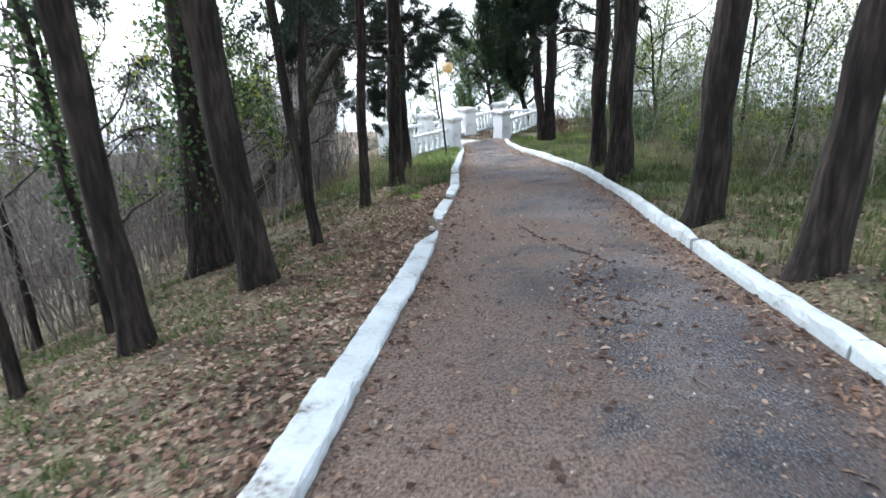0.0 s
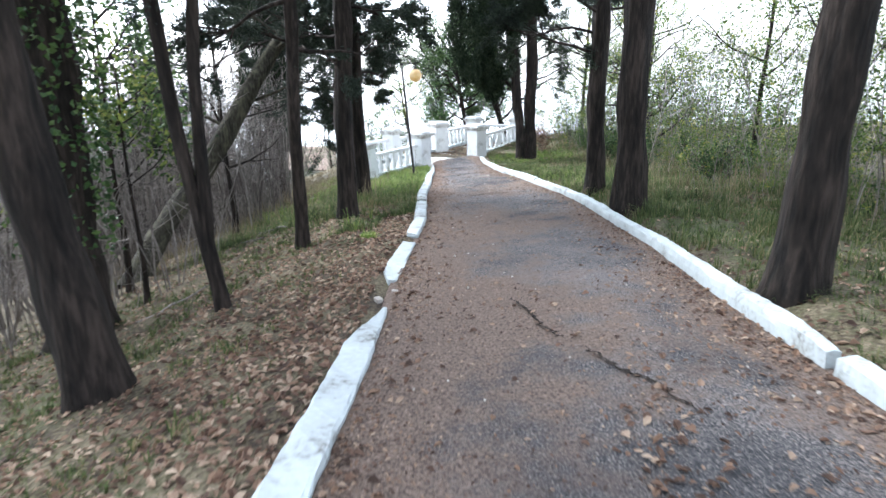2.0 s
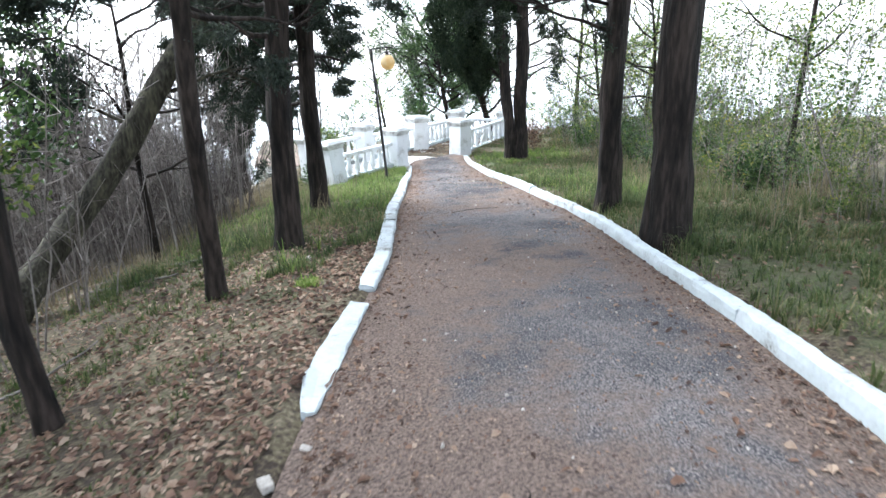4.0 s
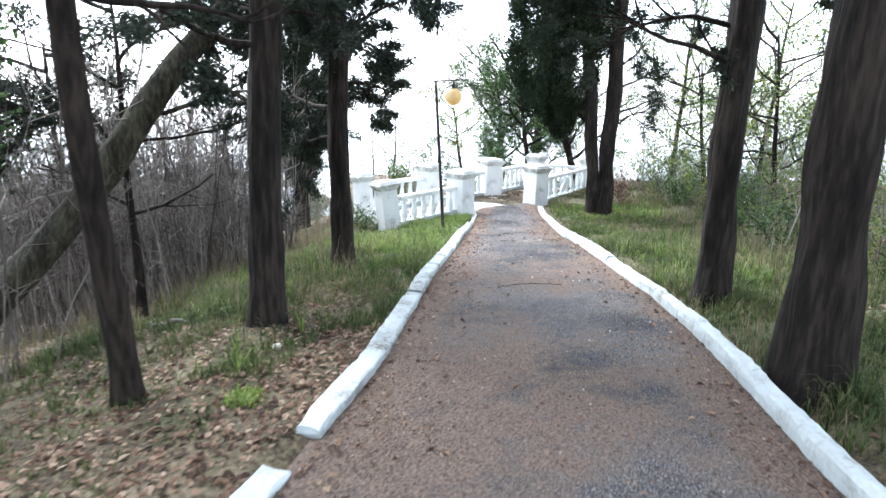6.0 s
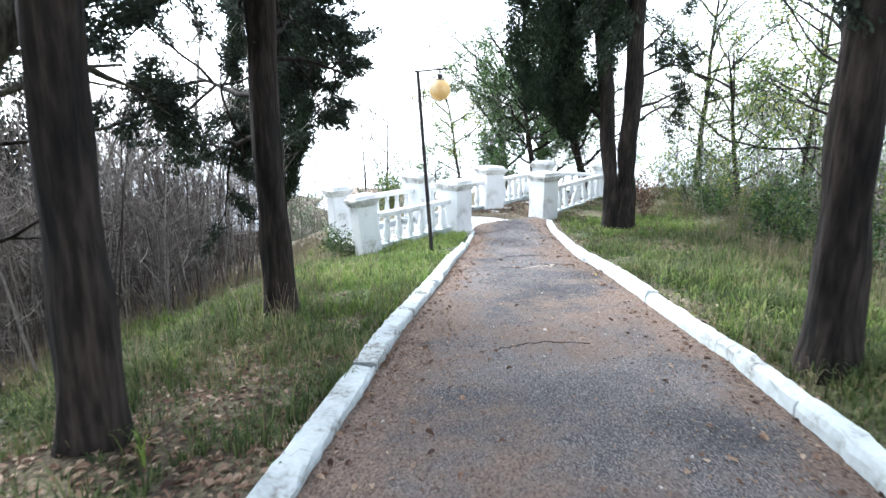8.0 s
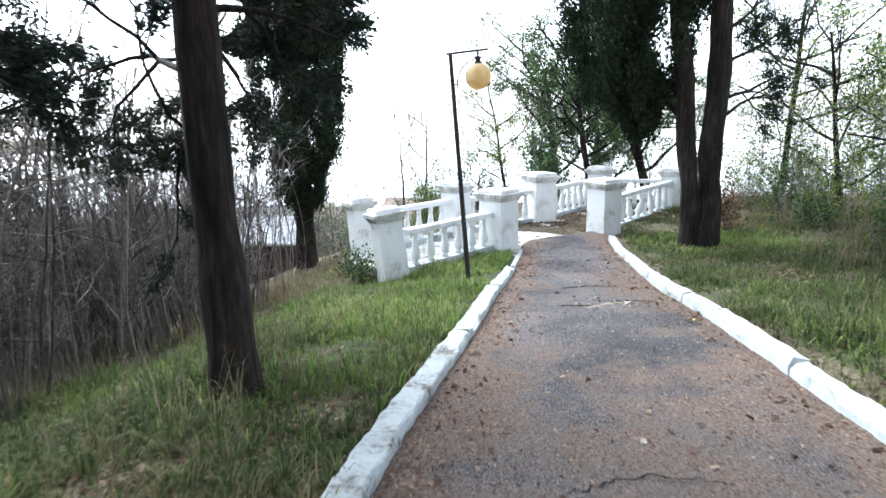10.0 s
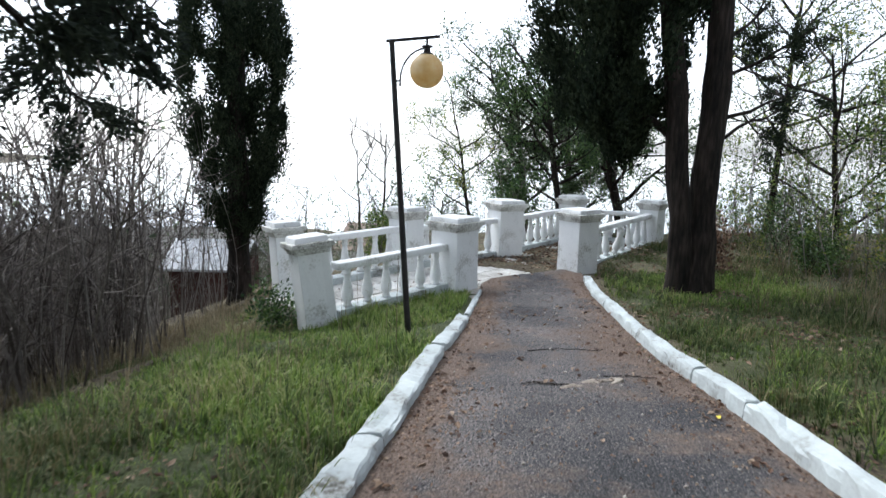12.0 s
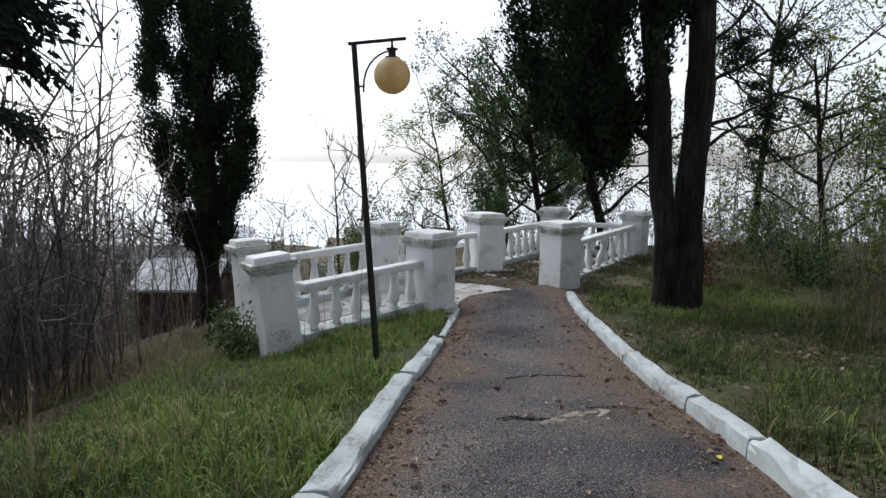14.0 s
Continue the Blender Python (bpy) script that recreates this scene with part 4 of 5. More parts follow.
thicket("leafy_thicket", "grey scrub of thin stems with yellow-green autumn leaves", 560, (5.2, 13, -2, 33), (1.3, 3.1), 13, 0.011, 9, 6, M_GREEN, 0.065,
        keep=lambda x, y, rng: x > np.interp(y, [0, 8, 14, 20, 26, 31], [5.4, 5.9, 6.2, 7.0, 7.0, 6.6]) + rng.normal(0, 0.25), share=0.62, lean=0.07)
thicket("back_thicket", "grey-green scrub of stems behind the verge", 330, (11, 34, -6, 50), (1.2, 2.5), 14, 0.016, 14, 6, M_GREEN, 0.085)
thicket("slope_scrub", "bushy grey-green stems on the slope below the terrace", 420, (-11, 16, 32.5, 55), (1.8, 3.8), 15, 0.012, 11, 5, M_OLIVE, 0.08, share=0.75)
thicket("valley_scrub", "grey-green bushy stems on the valley side", 420, (-17, 0, 37, 72), (2.2, 4.4), 26, 0.012, 12, 6, M_OLIVE, 0.09, share=0.6)
thicket("undergrowth", "low tangle of brown brambles and bare stems", 1700, (-9, 12, 0, 33), (0.35, 1.2), 16, 0.014, 7, keep=lambda x, y, rng: (x < np.interp(y, [0, 8, 12, 16, 24, 30], [-5.5, -5, -3.2, -3, -3.8, -5.4]) or x > np.interp(y, [0, 14, 26], [5.0, 5.4, 6.2])), lean=0.3)
thicket("green_undergrowth", "low yellow-green bushes under the scrub", 600, (5.6, 13, 0, 34), (0.5, 1.5), 17, 0.014, 8, 8, M_GREEN, 0.13,
        keep=lambda x, y, rng: x > np.interp(y, [0, 14, 26, 30], [5.9, 6.1, 6.8, 6.0]), low=0.05, lean=0.2)


def shrub(name, label, x, y, stems, heights, leaf, per, size, seed, r=0.02, sides=9, spread=0.5, lean=0.2, low=0.2, bark=None):
    """A many-stemmed shrub or small tree: stems and leaves."""
    rng = np.random.default_rng(seed)
    z = float(gz(x, y))
    ob = thing(name, label, "shrub", (x, y, z - 0.03))
    tips = []
    for _ in range(stems):
        t = Tubes(4)
        stem_set(t, tips, rng.normal(0, spread * 0.3), rng.normal(0, spread * 0.3), 0, rng.uniform(*heights), rng, r, sides, lean, low)
        tagged(link("stem", t.mesh("stem", bark or M_TWIG), ob), kind="stuff")
    if per:
        v, f = leaf_set(tips, per, size, size * 0.55, rng, 0.1)
        link("foliage", mesh_from("foliage", v, f, leaf), ob)
    return ob


# young trees and bushes behind the terrace
def small_tree(name, label, x, y, h, lean, leaf, per, size, seed, r=0.09, limbs=7, length=2.0, first=0.25, mat=None, up=0.12, jitter=0.12):
    rng = np.random.default_rng(seed)
    ob = thing(name, label, "tree", (x, y, float(gz(x, y)) - 0.05))
    t, q = trunk_mesh([(lean[0] * f, lean[1] * f, h * f, r * (1 - 0.75 * f)) for f in np.linspace(0, 1, 7)], 0.06, 8)
    link("trunk", t.mesh("trunk", mat or M_BARK), ob)
    tips = []
    for k in range(limbs):
        tubes = Tubes(4)
        i = int((first + (1 - first) * (k + rng.uniform(0, 0.8)) / limbs) * (len(q) - 1))
        az = k * 2.4 + rng.uniform(-0.5, 0.5)
        grow(tubes, tips, q[min(i, len(q) - 1), :3], (math.cos(az), math.sin(az), 0.5), length * rng.uniform(0.7, 1.2), r * 0.4, 2, rng, up, 0.6, 0.35, (3, 5))
        tagged(link("branch", tubes.mesh("branch", mat or M_BARK), ob), kind="stuff")
    if per:
        v, f = leaf_set(tips, per, size, size * 0.55, rng, jitter)
        link("crown", mesh_from("crown", v, f, leaf), ob)
    return ob


small_tree("small_tree", "spreading tree with sparse yellow-green leaves behind the terrace", 2.2, 34.5, 5.2, (-0.6, 0), M_OLIVE, 13, 0.09, 31, 0.14, 13, 2.4)
small_tree("small_tree", "young tree with thin yellowing leaves behind the terrace", 0.4, 35.5, 4.4, (-0.7, 0), M_GREEN, 8, 0.085, 32, 0.08, 11, 2.0)
small_tree("small_tree", "dark evergreen tree leaning over the terrace", 5.2, 34.0, 5.0, (-1.2, 0), M_IVY, 22, 0.085, 33, 0.19, 13, 2.0, mat=M_BARK)
small_tree("small_tree", "dark evergreen with dense small leaves behind the terrace", 3.8, 37.0, 6.0, (-0.3, 0), M_IVY, 24, 0.1, 34, 0.18, 14, 2.1)
small_tree("small_tree", "dark spreading evergreen with dense foliage behind the terrace", 3.2, 32.9, 4.6, (-0.8, 0), M_IVY, 20, 0.09, 55, 0.14, 13, 1.8, 0.35)
small_tree("small_tree", "slender bare sapling with fine upright twigs", -3.2, 37.0, 5.6, (0.2, 0), M_OLIVE, 0, 0.1, 35, 0.07, 8, 1.7, up=0.4)
small_tree("small_tree", "slender bare sapling with fine upright twigs", -4.4, 39.0, 6.0, (-0.2, 0), M_OLIVE, 0, 0.1, 36, 0.07, 8, 1.7, up=0.4)
small_tree("small_tree", "small grey-green olive-like tree on the slope", -1.4, 41.0, 3.6, (0.1, 0), M_OLIVE, 6, 0.12, 37, 0.09, 9, 1.4)
shrub("evergreen_bush", "dense dark evergreen bush behind the terrace", 1.75, 31.6, 9, (1.5, 2.3), M_IVY, 14, 0.1, 41, 0.02, 10, 0.9, 0.25, 0.1)
shrub("evergreen_bush", "rounded yellow-green bush on the slope", -2.4, 33.0, 9, (1.2, 1.8), M_GREEN, 10, 0.09, 42, 0.015, 9, 1.2, 0.3, 0.1)
shrub("rusty_bush", "small bush with rusty brown withered leaves by the tree", 5.35, 26.2, 6, (0.7, 1.2), M_LITTER, 8, 0.08, 56, 0.01, 7, 0.5, 0.2, 0.1)
shrub("ivy_bush", "dark ivy climbing the corner of the pier", -1.75, 22.75, 7, (0.5, 0.95), M_IVY, 7, 0.07, 43, 0.007, 7, 0.45, 0.25, 0.05)
small_tree("small_tree", "crooked dark shrub tree with yellow-green leaves beside the verge", 8.2, 22.5, 4.4, (-0.7, -0.4), M_GREEN, 8, 0.075, 44, 0.08, 13, 2.3, 0.15)
for i, (x, y, h) in enumerate(((7.1, 21.4, 1.1), (7.7, 23.6, 1.3), (7.0, 26.6, 1.0), (8.4, 25.2, 1.5), (7.3, 18.6, 1.1), (7.9, 29.0, 1.6), (6.9, 15.6, 1.0))):
    shrub("evergreen_bush", "low dark green bush at the scrub's edge", x, y, 9, (0.6 * h, h), M_IVY, 9, 0.075, 400 + i, 0.012, 9, 1.3, 0.35, 0.05, M_BARK)
small_tree("small_tree", "crooked dark-stemmed shrub tree leaning over the verge", 8.7, 28.6, 4.2, (-0.9, -0.6), M_GREEN, 6, 0.085, 57, 0.09, 12, 2.2, 0.12)
small_tree("small_tree", "crooked shrub tree with thin green leaves at the scrub's edge", 9.6, 27.0, 6.0, (0.3, 0), M_GREEN, 6, 0.08, 45, 0.09, 13, 2.2, 0.2)
small_tree("small_tree", "tall thin tree with grey-green leaves in the scrub", 8.4, 31.5, 6.8, (0.2, 0), M_OLIVE, 6, 0.08, 46, 0.11, 13, 1.9, 0.3)
small_tree("small_tree", "tall thin leafy tree in the scrub", 8.8, 17.5, 6.0, (0.1, 0), M_GREEN, 7, 0.075, 47, 0.07, 10, 1.7, 0.35)
small_tree("small_tree", "tall ivy-hung tree in the scrub", 9.4, 10.5, 6.5, (0.2, 0), M_IVY, 8, 0.08, 48, 0.1, 10, 1.6, 0.3)
small_tree("small_tree", "slender tree with pale green leaves in the scrub", 7.8, 13.2, 5.2, (-0.1, 0), M_GREEN, 8, 0.075, 49, 0.06, 9, 1.6, 0.35)
small_tree("small_tree", "bushy young evergreen with yellow-green leaves beside the ivied trunk", -3.75, 11.3, 3.4, (0.1, 0), M_GREEN, 4, 0.09, 58, 0.04, 7, 0.8, 0.55)
small_tree("small_tree", "tall grey-green tree on the lower slope", -7.2, 11.5, 7.0, (0.2, 0), M_OLIVE, 3, 0.09, 61, 0.08, 9, 1.8, 0.35)
small_tree("small_tree", "tall thin leafy tree on the lower slope", -8.6, 15.0, 8.0, (-0.2, 0), M_GREEN, 3, 0.09, 62, 0.09, 10, 2.0, 0.4)
small_tree("small_tree", "tall bare tree on the lower slope", -6.3, 8.4, 6.5, (0.1, 0), M_OLIVE, 1, 0.08, 63, 0.06, 8, 1.7, 0.35)
small_tree("small_tree", "bare crooked tree among the thin stems", -3.6, 15.6, 4.6, (-0.1, 0.2), M_OLIVE, 0, 0.1, 51, 0.07, 8, 1.6, 0.3)
small_tree("small_tree", "dark conifer with flat sprays below the slope", -8.5, 21.0, 6.5, (0, 0), M_NEEDLE, 16, 0.1, 52, 0.12, 14, 1.7, 0.2, up=-0.02)
small_tree("small_tree", "green-leaved young tree on the slope", -4.6, 12.6, 4.6, (0.2, 0), M_IVY, 5, 0.1, 53, 0.06, 9, 1.5, 0.4)
small_tree("small_tree", "leafy young tree with yellow-green leaves on the slope", -5.4, 9.6, 4.2, (0.1, 0), M_GREEN, 4, 0.09, 54, 0.06, 9, 1.5, 0.35)
for i, (x, y) in enumerate(((-5.6, 6.2), (-5.4, 8.3), (-3.4, 11.6), (-3.5, 13.2), (-3.9, 16.4), (-4.3, 18.6), (-4.5, 20.8), (-5.1, 22.6))):
    shrub("sapling", "bare thin-stemmed sapling clump on the slope", x, y, 5, (2.0, 3.8), None, 0, 0, 60 + i, 0.013, 10, 0.5, 0.12)

# countable saplings: a few built, then copied
def sapling_crowd(name, label, group, count, box, heights, keep, leaf, per, size, seed, r=0.014):
    rng = np.random.default_rng(seed)
    first, done = [], 0
    while done < count:
        x, y = rng.uniform(box[0], box[1]), rng.uniform(box[2], box[3])
        if not clear_of_view(x, y) or not keep(x, y, rng):
            continue
        if len(first) < 8:
            ob = shrub(name, label, x, y, 1, heights, leaf, per, size, seed + done, r, 13, 0.1, 0.07, 0.25)
            first.append(tagged(ob, category="sapling", group=group))
        else:
            copy_thing(first[rng.integers(8)], pose(x, y, float(gz(x, y)) - 0.03, 0, 0, rng.uniform(0, 360)))
        done += 1


sapling_crowd("bare_sapling", "tall bare whippy sapling rising from the slope", "bare saplings on the slope", 130, (-9, -3, 4, 30), (3.4, 5.6), left_edge, None, 0, 0, 200)
sapling_crowd("leafy_sapling", "thin sapling with sparse yellow-green leaves", "leafy saplings in the scrub", 90, (5.6, 11, 2, 32), (2.4, 4.3), lambda x, y, rng: x > np.interp(y, [0, 8, 14, 20, 26, 31], [5.6, 6.0, 6.3, 6.9, 6.8, 6.4]), M_GREEN, 7, 0.075, 300)

# ---- grass ----


def grass(name, label, count, box, dens, mat, h, seed, w=0.0045, flop=0.7, per=11):
    """Tufts of arching blades."""
    rng = np.random.default_rng(seed)
    m = count // per
    x, y = rng.uniform(box[0], box[1], m), rng.uniform(box[2], box[3], m)
    ok = rng.uniform(size=m) < dens(x, y)
    x, y = x[ok], y[ok]
    size = rng.gamma(5, 0.2, len(x)) * (0.75 + 0.45 * np.sin(x * 2.1 + 1.3 * np.sin(y * 1.6)) * np.sin(y * 1.9 + x))
    x, y, size = np.repeat(x, per), np.repeat(y, per), np.repeat(np.clip(size, 0.25, 2.2), per)
    size = size * np.interp(y, [18, 21.5], [1, 0.62])
    n = len(x)
    az = rng.uniform(0, 2 * np.pi, n)
    d = np.stack([np.cos(az), np.sin(az), np.zeros(n)], 1)
    ln = (h * size * rng.uniform(0.45, 1.3, n))[:, None]
    s = np.stack([-np.sin(az), np.cos(az), np.zeros(n)], 1) * (w * rng.uniform(0.7, 1.4, n))[:, None]
    ro = rng.exponential(0.03, n)[:, None]
    p = np.stack([x, y, gz(x, y) - 0.02], 1) + d * ro
    fl = flop * rng.uniform(0.15, 1.3, n)[:, None] * ln
    up = np.array([0, 0, 1.0])
    a, b = p, p + d * fl * 0.2 + up * ln * 0.5
    e, g = p + d * fl * 0.6 + up * ln * 0.8, p + d * fl * 1.1 + up * ln * (0.95 - 0.35 * np.clip(fl / ln, 0, 1))
    v = np.stack([a - s, a + s, b - s * 0.9, b + s * 0.9, e - s * 0.6, e + s * 0.6, g - s * 0.1, g + s * 0.1], 1).reshape(-1, 3)
    i = np.arange(n)[:, None] * 8
    f = np.concatenate([i + np.array([[k, k + 1, k + 3, k + 2]]) for k in (0, 2, 4)], 1).reshape(-1, 4)
    tagged(new(name, mesh_from(name, v, f, mat)), label, "grass", kind="stuff")


def off_path(x, y):
    return ((x < left_line(y) - 0.2) | (x > right_line(y) + 0.2)) & (deck_mask(x, y) == 0)


def lush(x, y):
    """Share of fresh grass among the rough, in patches, more towards the terrace."""
    return np.clip(0.68 + 0.7 * np.sin(x * 1.9 + y * 1.1) * np.sin(y * 1.4 - x * 0.8) + (y - 18.5) * 0.12, 0.05, 0.9)


grass("verge_grass", "lush green grass on the verge beside the lamp", 250000, (-4.6, 1.1, 12, 27), lambda x, y: turf(x, y) * off_path(x, y) * (x < 1.2) * lush(x, y), M_GRASS, 0.155, 21)
grass("shaded_rough_grass", "dull olive grass on the verge, shade under the cypress put into its colour", 330000, (-5.2, 1.1, 12, 27), lambda x, y: np.maximum(turf(x, y), 0.8 * np.clip((y - 13) / 1.5, 0, 1) * np.clip((x + 4.4) / 1.0, 0, 1)) * off_path(x, y) * (x < 1.2) * (1 - 0.8 * lush(x, y)), M_ROUGH_SHADED, 0.145, 33)
grass("bank_grass", "rough olive grass on the verge, partly darkened for shade below the scrub", 430000, (2.6, 8.6, 2, 30), lambda x, y: np.clip(1.35 * turf(x, y), 0, 1) * off_path(x, y) * (x > 2) * np.interp(y, [3, 8, 12, 16], [0.5, 0.6, 0.8, 1]), M_ROUGH_SHADED, 0.15, 22)
grass("dry_grass", "thin straw-coloured stalks in the rough grass", 22000, (3.3, 7.5, 11, 26), lambda x, y: 0.35 * np.clip(np.sin(x * 2.3 + y * 0.9) * np.sin(y * 1.3 - x) + 0.5, 0, 1) * off_path(x, y), M_DRY, 0.28, 34, 0.0028, 0.4, 5)
grass("bright_grass", "fresh bright green grass round the cypress foot", 70000, (3.2, 6.8, 23.2, 26.8), lambda x, y: np.exp(-((x - 5.1) ** 2 + (y - 24.9) ** 2) / 1.0) * off_path(x, y), M_GRASS, 0.2, 30)
grass("bright_grass", "light green grass between the trees", 60000, (3.2, 6.8, 15.5, 22), lambda x, y: 0.35 * np.exp(-((x - 4.6) ** 2) / 1.2) * off_path(x, y), M_GRASS, 0.14, 31)
grass("dry_grass", "tall straw-coloured dry grass along the scrub", 60000, (4.2, 9.5, 9, 32), lambda x, y: np.clip((x - 4.6) / 2.5, 0, 0.9) * np.interp(y, [9, 14, 20], [0.15, 0.3, 0.55]) * off_path(x, y), M_DRY, 0.42, 23, 0.003, 0.45, 7)
grass("dry_grass", "straw-coloured dry grass at the slope's edge", 50000, (-7, -0.4, 14, 31), lambda x, y: (0.12 + 0.5 * np.clip((-2.6 - x) / 1.2, 0, 1)) * np.clip((x + 6.5) / 2, 0.3, 1) * off_path(x, y), M_DRY, 0.36, 24, 0.003, 0.5, 7)
grass("dry_grass", "pale straw-coloured grass on the brow below the terrace", 42000, (-4.6, -1.5, 21.5, 27), lambda x, y: 0.8 * np.clip((-x - 1.5) / 0.7, 0, 1) * np.clip((y - 21.5) / 1.2, 0, 1) * off_path(x, y), M_DRY, 0.24, 35, 0.0035, 0.6, 7)
grass("sparse_grass", "sparse green tufts among the dead leaves", 60000, (-6, 0.3, 0, 14), lambda x, y: np.clip(np.sin(x * 1.9 + 0.7 * y) * np.sin(y * 1.3 - x) * 1.5 - 0.08, 0, 0.7) * np.interp(y, [8, 11], [1, 0.15]) * np.clip(-x - 0.4, 0, 1) * off_path(x, y), M_ROUGH_SHADED, 0.07, 25)
grass("slope_grass", "thin low grey-green grass over the leafy slope", 150000, (-7, 0.2, -2, 17), lambda x, y: np.clip((left_line(y) - 0.7 - x) / 1.5, 0, 0.75) * off_path(x, y), M_ROUGH_SHADED, 0.06, 32)

# ---- dead leaves, stones and cracks ----


def path_z(x, y):
    f = np.clip((x - left_line(y)) / (right_line(y) - left_line(y)), 0, 1)
    on = (x > left_line(y)) & (x < right_line(y))
    return gz(x, y) + np.where(on, 0.02 * np.sin(f * np.pi) + 0.006, 0.03 * (np.sin(x * 2.3 + y) * np.sin(y * 1.7 - x) + 0.6 * np.sin(x * 5.1 - y * 3.3)) + 0.004)


def litter(name, label, count, box, dens, size, seed, mat):
    rng = np.random.default_rng(seed)
    x, y = rng.uniform(box[0], box[1], count), rng.uniform(box[2], box[3], count)
    ok = (rng.uniform(size=count) < dens(x, y)) & (deck_mask(x, y) == 0)
    x, y = x[ok], y[ok]
    v, f = flat_leaves(x, y, path_z(x, y), size, rng)
    tagged(new(name, mesh_from(name, v, f, mat)), label, "dead leaves", kind="stuff")


def on_path_density(x, y):
    dl, dr = x - left_line(y), right_line(y) - x
    edge = np.exp(-np.clip(dl, 0, None) / 0.22) * 0.5 + np.exp(-np.clip(dr, 0, None) / 0.28) * np.interp(y, [0, 7, 9, 25], [0.9, 0.8, 0.35, 0.3])
    patch = 0.75 * np.exp(-((x - 1.1 - 0.22 * (y - 4)) ** 2) / 0.05) * np.exp(-((y - 3.9) ** 2) / 1.1) + 0.3 * np.exp(-((x - 1.45 - 0.3 * (y - 5.4)) ** 2) / 0.03) * np.exp(-((y - 5.3) ** 2) / 0.5) + 0.22 * np.clip(np.sin(x * 2.7 + y * 1.1) * np.sin(y * 0.9 - x * 1.7) - 0.45, 0, 1)
    return (edge * np.interp(y, [8, 12], [1, 0.75]) + patch * np.interp(y, [6, 10], [0.9, 0.25]) + np.interp(y, [6, 10], [0.009, 0.004])) * (dl > 0.02) * (dr > 0.02)


def slope_litter(x, y):
    """Thick beside the kerb, thinning and patchy down the slope."""
    d = left_line(y) - 0.18 - x
    wob = np.sin(x * 1.6 + y * 0.9) * np.sin(y * 1.2 - x * 0.7)
    share = np.interp(d + 0.4 * wob, [0, 0.9, 1.9, 3.5, 6], [0.8, 0.72, 0.4, 0.22, 0.12])
    return (d > 0) * share * np.interp(y, [-3, 12.5, 15.5, 18], [1, 1, 0.6, 0.08])


litter("leaf_litter", "brown curled dead leaves covering the slope", 90000, (-7, 0.4, -3, 18), slope_litter, 0.055, 81, M_LITTER)
litter("leaf_litter", "brown dead leaves scattered over the footpath", 60000, (-1, 3.6, -2, 26), on_path_density, 0.048, 82, M_LITTER)
litter("leaf_crumbs", "fine brown leaf crumbs and earth along the footpath's edges", 210000, (-1, 3.6, 0, 26), lambda x, y: 0.03 * ((x > left_line(y)) & (x < right_line(y))) + 0.3 * on_path_density(x, y) + 0.7 * ((x > left_line(y) + 0.02) & (x < right_line(y) - 0.02)) * (np.exp(-np.clip(x - left_line(y), 0, None) / 0.35) * np.clip(0.4 + np.sin(y * 1.7 + x) , 0, 1) + 0.5 * np.exp(-np.clip(right_line(y) - x, 0, None) / 0.3)), 0.02, 86, M_LITTER)
litter("leaf_litter", "brown dead leaves scattered in the rough grass", 26000, (3, 8, 9, 30), lambda x, y: 0.5 * (x > right_line(y) + 0.25) * np.clip(np.sin(x * 1.7 + y) * np.sin(y * 0.8) + 0.3, 0, 1), 0.06, 87, M_LITTER)
litter("leaf_litter", "brown dead leaves under the trees beside the kerb", 34000, (2.4, 7.5, -2, 26), lambda x, y: (x > right_line(y) + 0.2) * np.interp(y, [-2, 7, 9, 26], [0.4, 0.35, 0.12, 0.05]) * np.clip((7.5 - x) / 3, 0, 1), 0.06, 83, M_LITTER)


def deck_litter():
    rng = np.random.default_rng(84)
    n = 3600
    u, v = rng.uniform(-0.3, 9.5, n), rng.uniform(-0.7, 1.4, n)
    ok = ((u > 5.2) | (rng.uniform(size=n) < 0.08) | ((u > 4.2) & (v > 0.75))) & ((u > 2.9) | (v > 0.1))
    u, v = u[ok], v[ok]
    x, y = PIER["a"][0] + u * U[0] + v * V[0], PIER["a"][1] + u * U[1] + v * V[1]
    vv, ff = flat_leaves(x, y, np.full(len(x), DECK + 0.025), 0.06, rng)
    tagged(new("leaf_litter", mesh_from("leaf_litter", vv, ff, M_LITTER)), "russet dead leaves drifted over the terrace", "dead leaves", kind="stuff")


deck_litter()


def pebbles():
    rng = np.random.default_rng(85)
    n = 200
    y = rng.uniform(0, 25, n)
    x = left_line(y) + rng.uniform(0.05, 0.95, n) * (right_line(y) - left_line(y))
    bm = bmesh.new()
    for px, py, pz in zip(x, y, path_z(x, y)):
        r = rng.uniform(0.005, 0.014)
        out = bmesh.ops.create_icosphere(bm, subdivisions=1, radius=r, matrix=Matrix.Translation((px, py, pz + r * 0.3)))
        for q in out["verts"]:
            q.co += Vector(rng.normal(0, r * 0.18, 3))
    ob = part("gravel", bm, M_PEBBLE)
    tagged(ob, "small pale stones lying on the footpath", "gravel", kind="stuff")


pebbles()


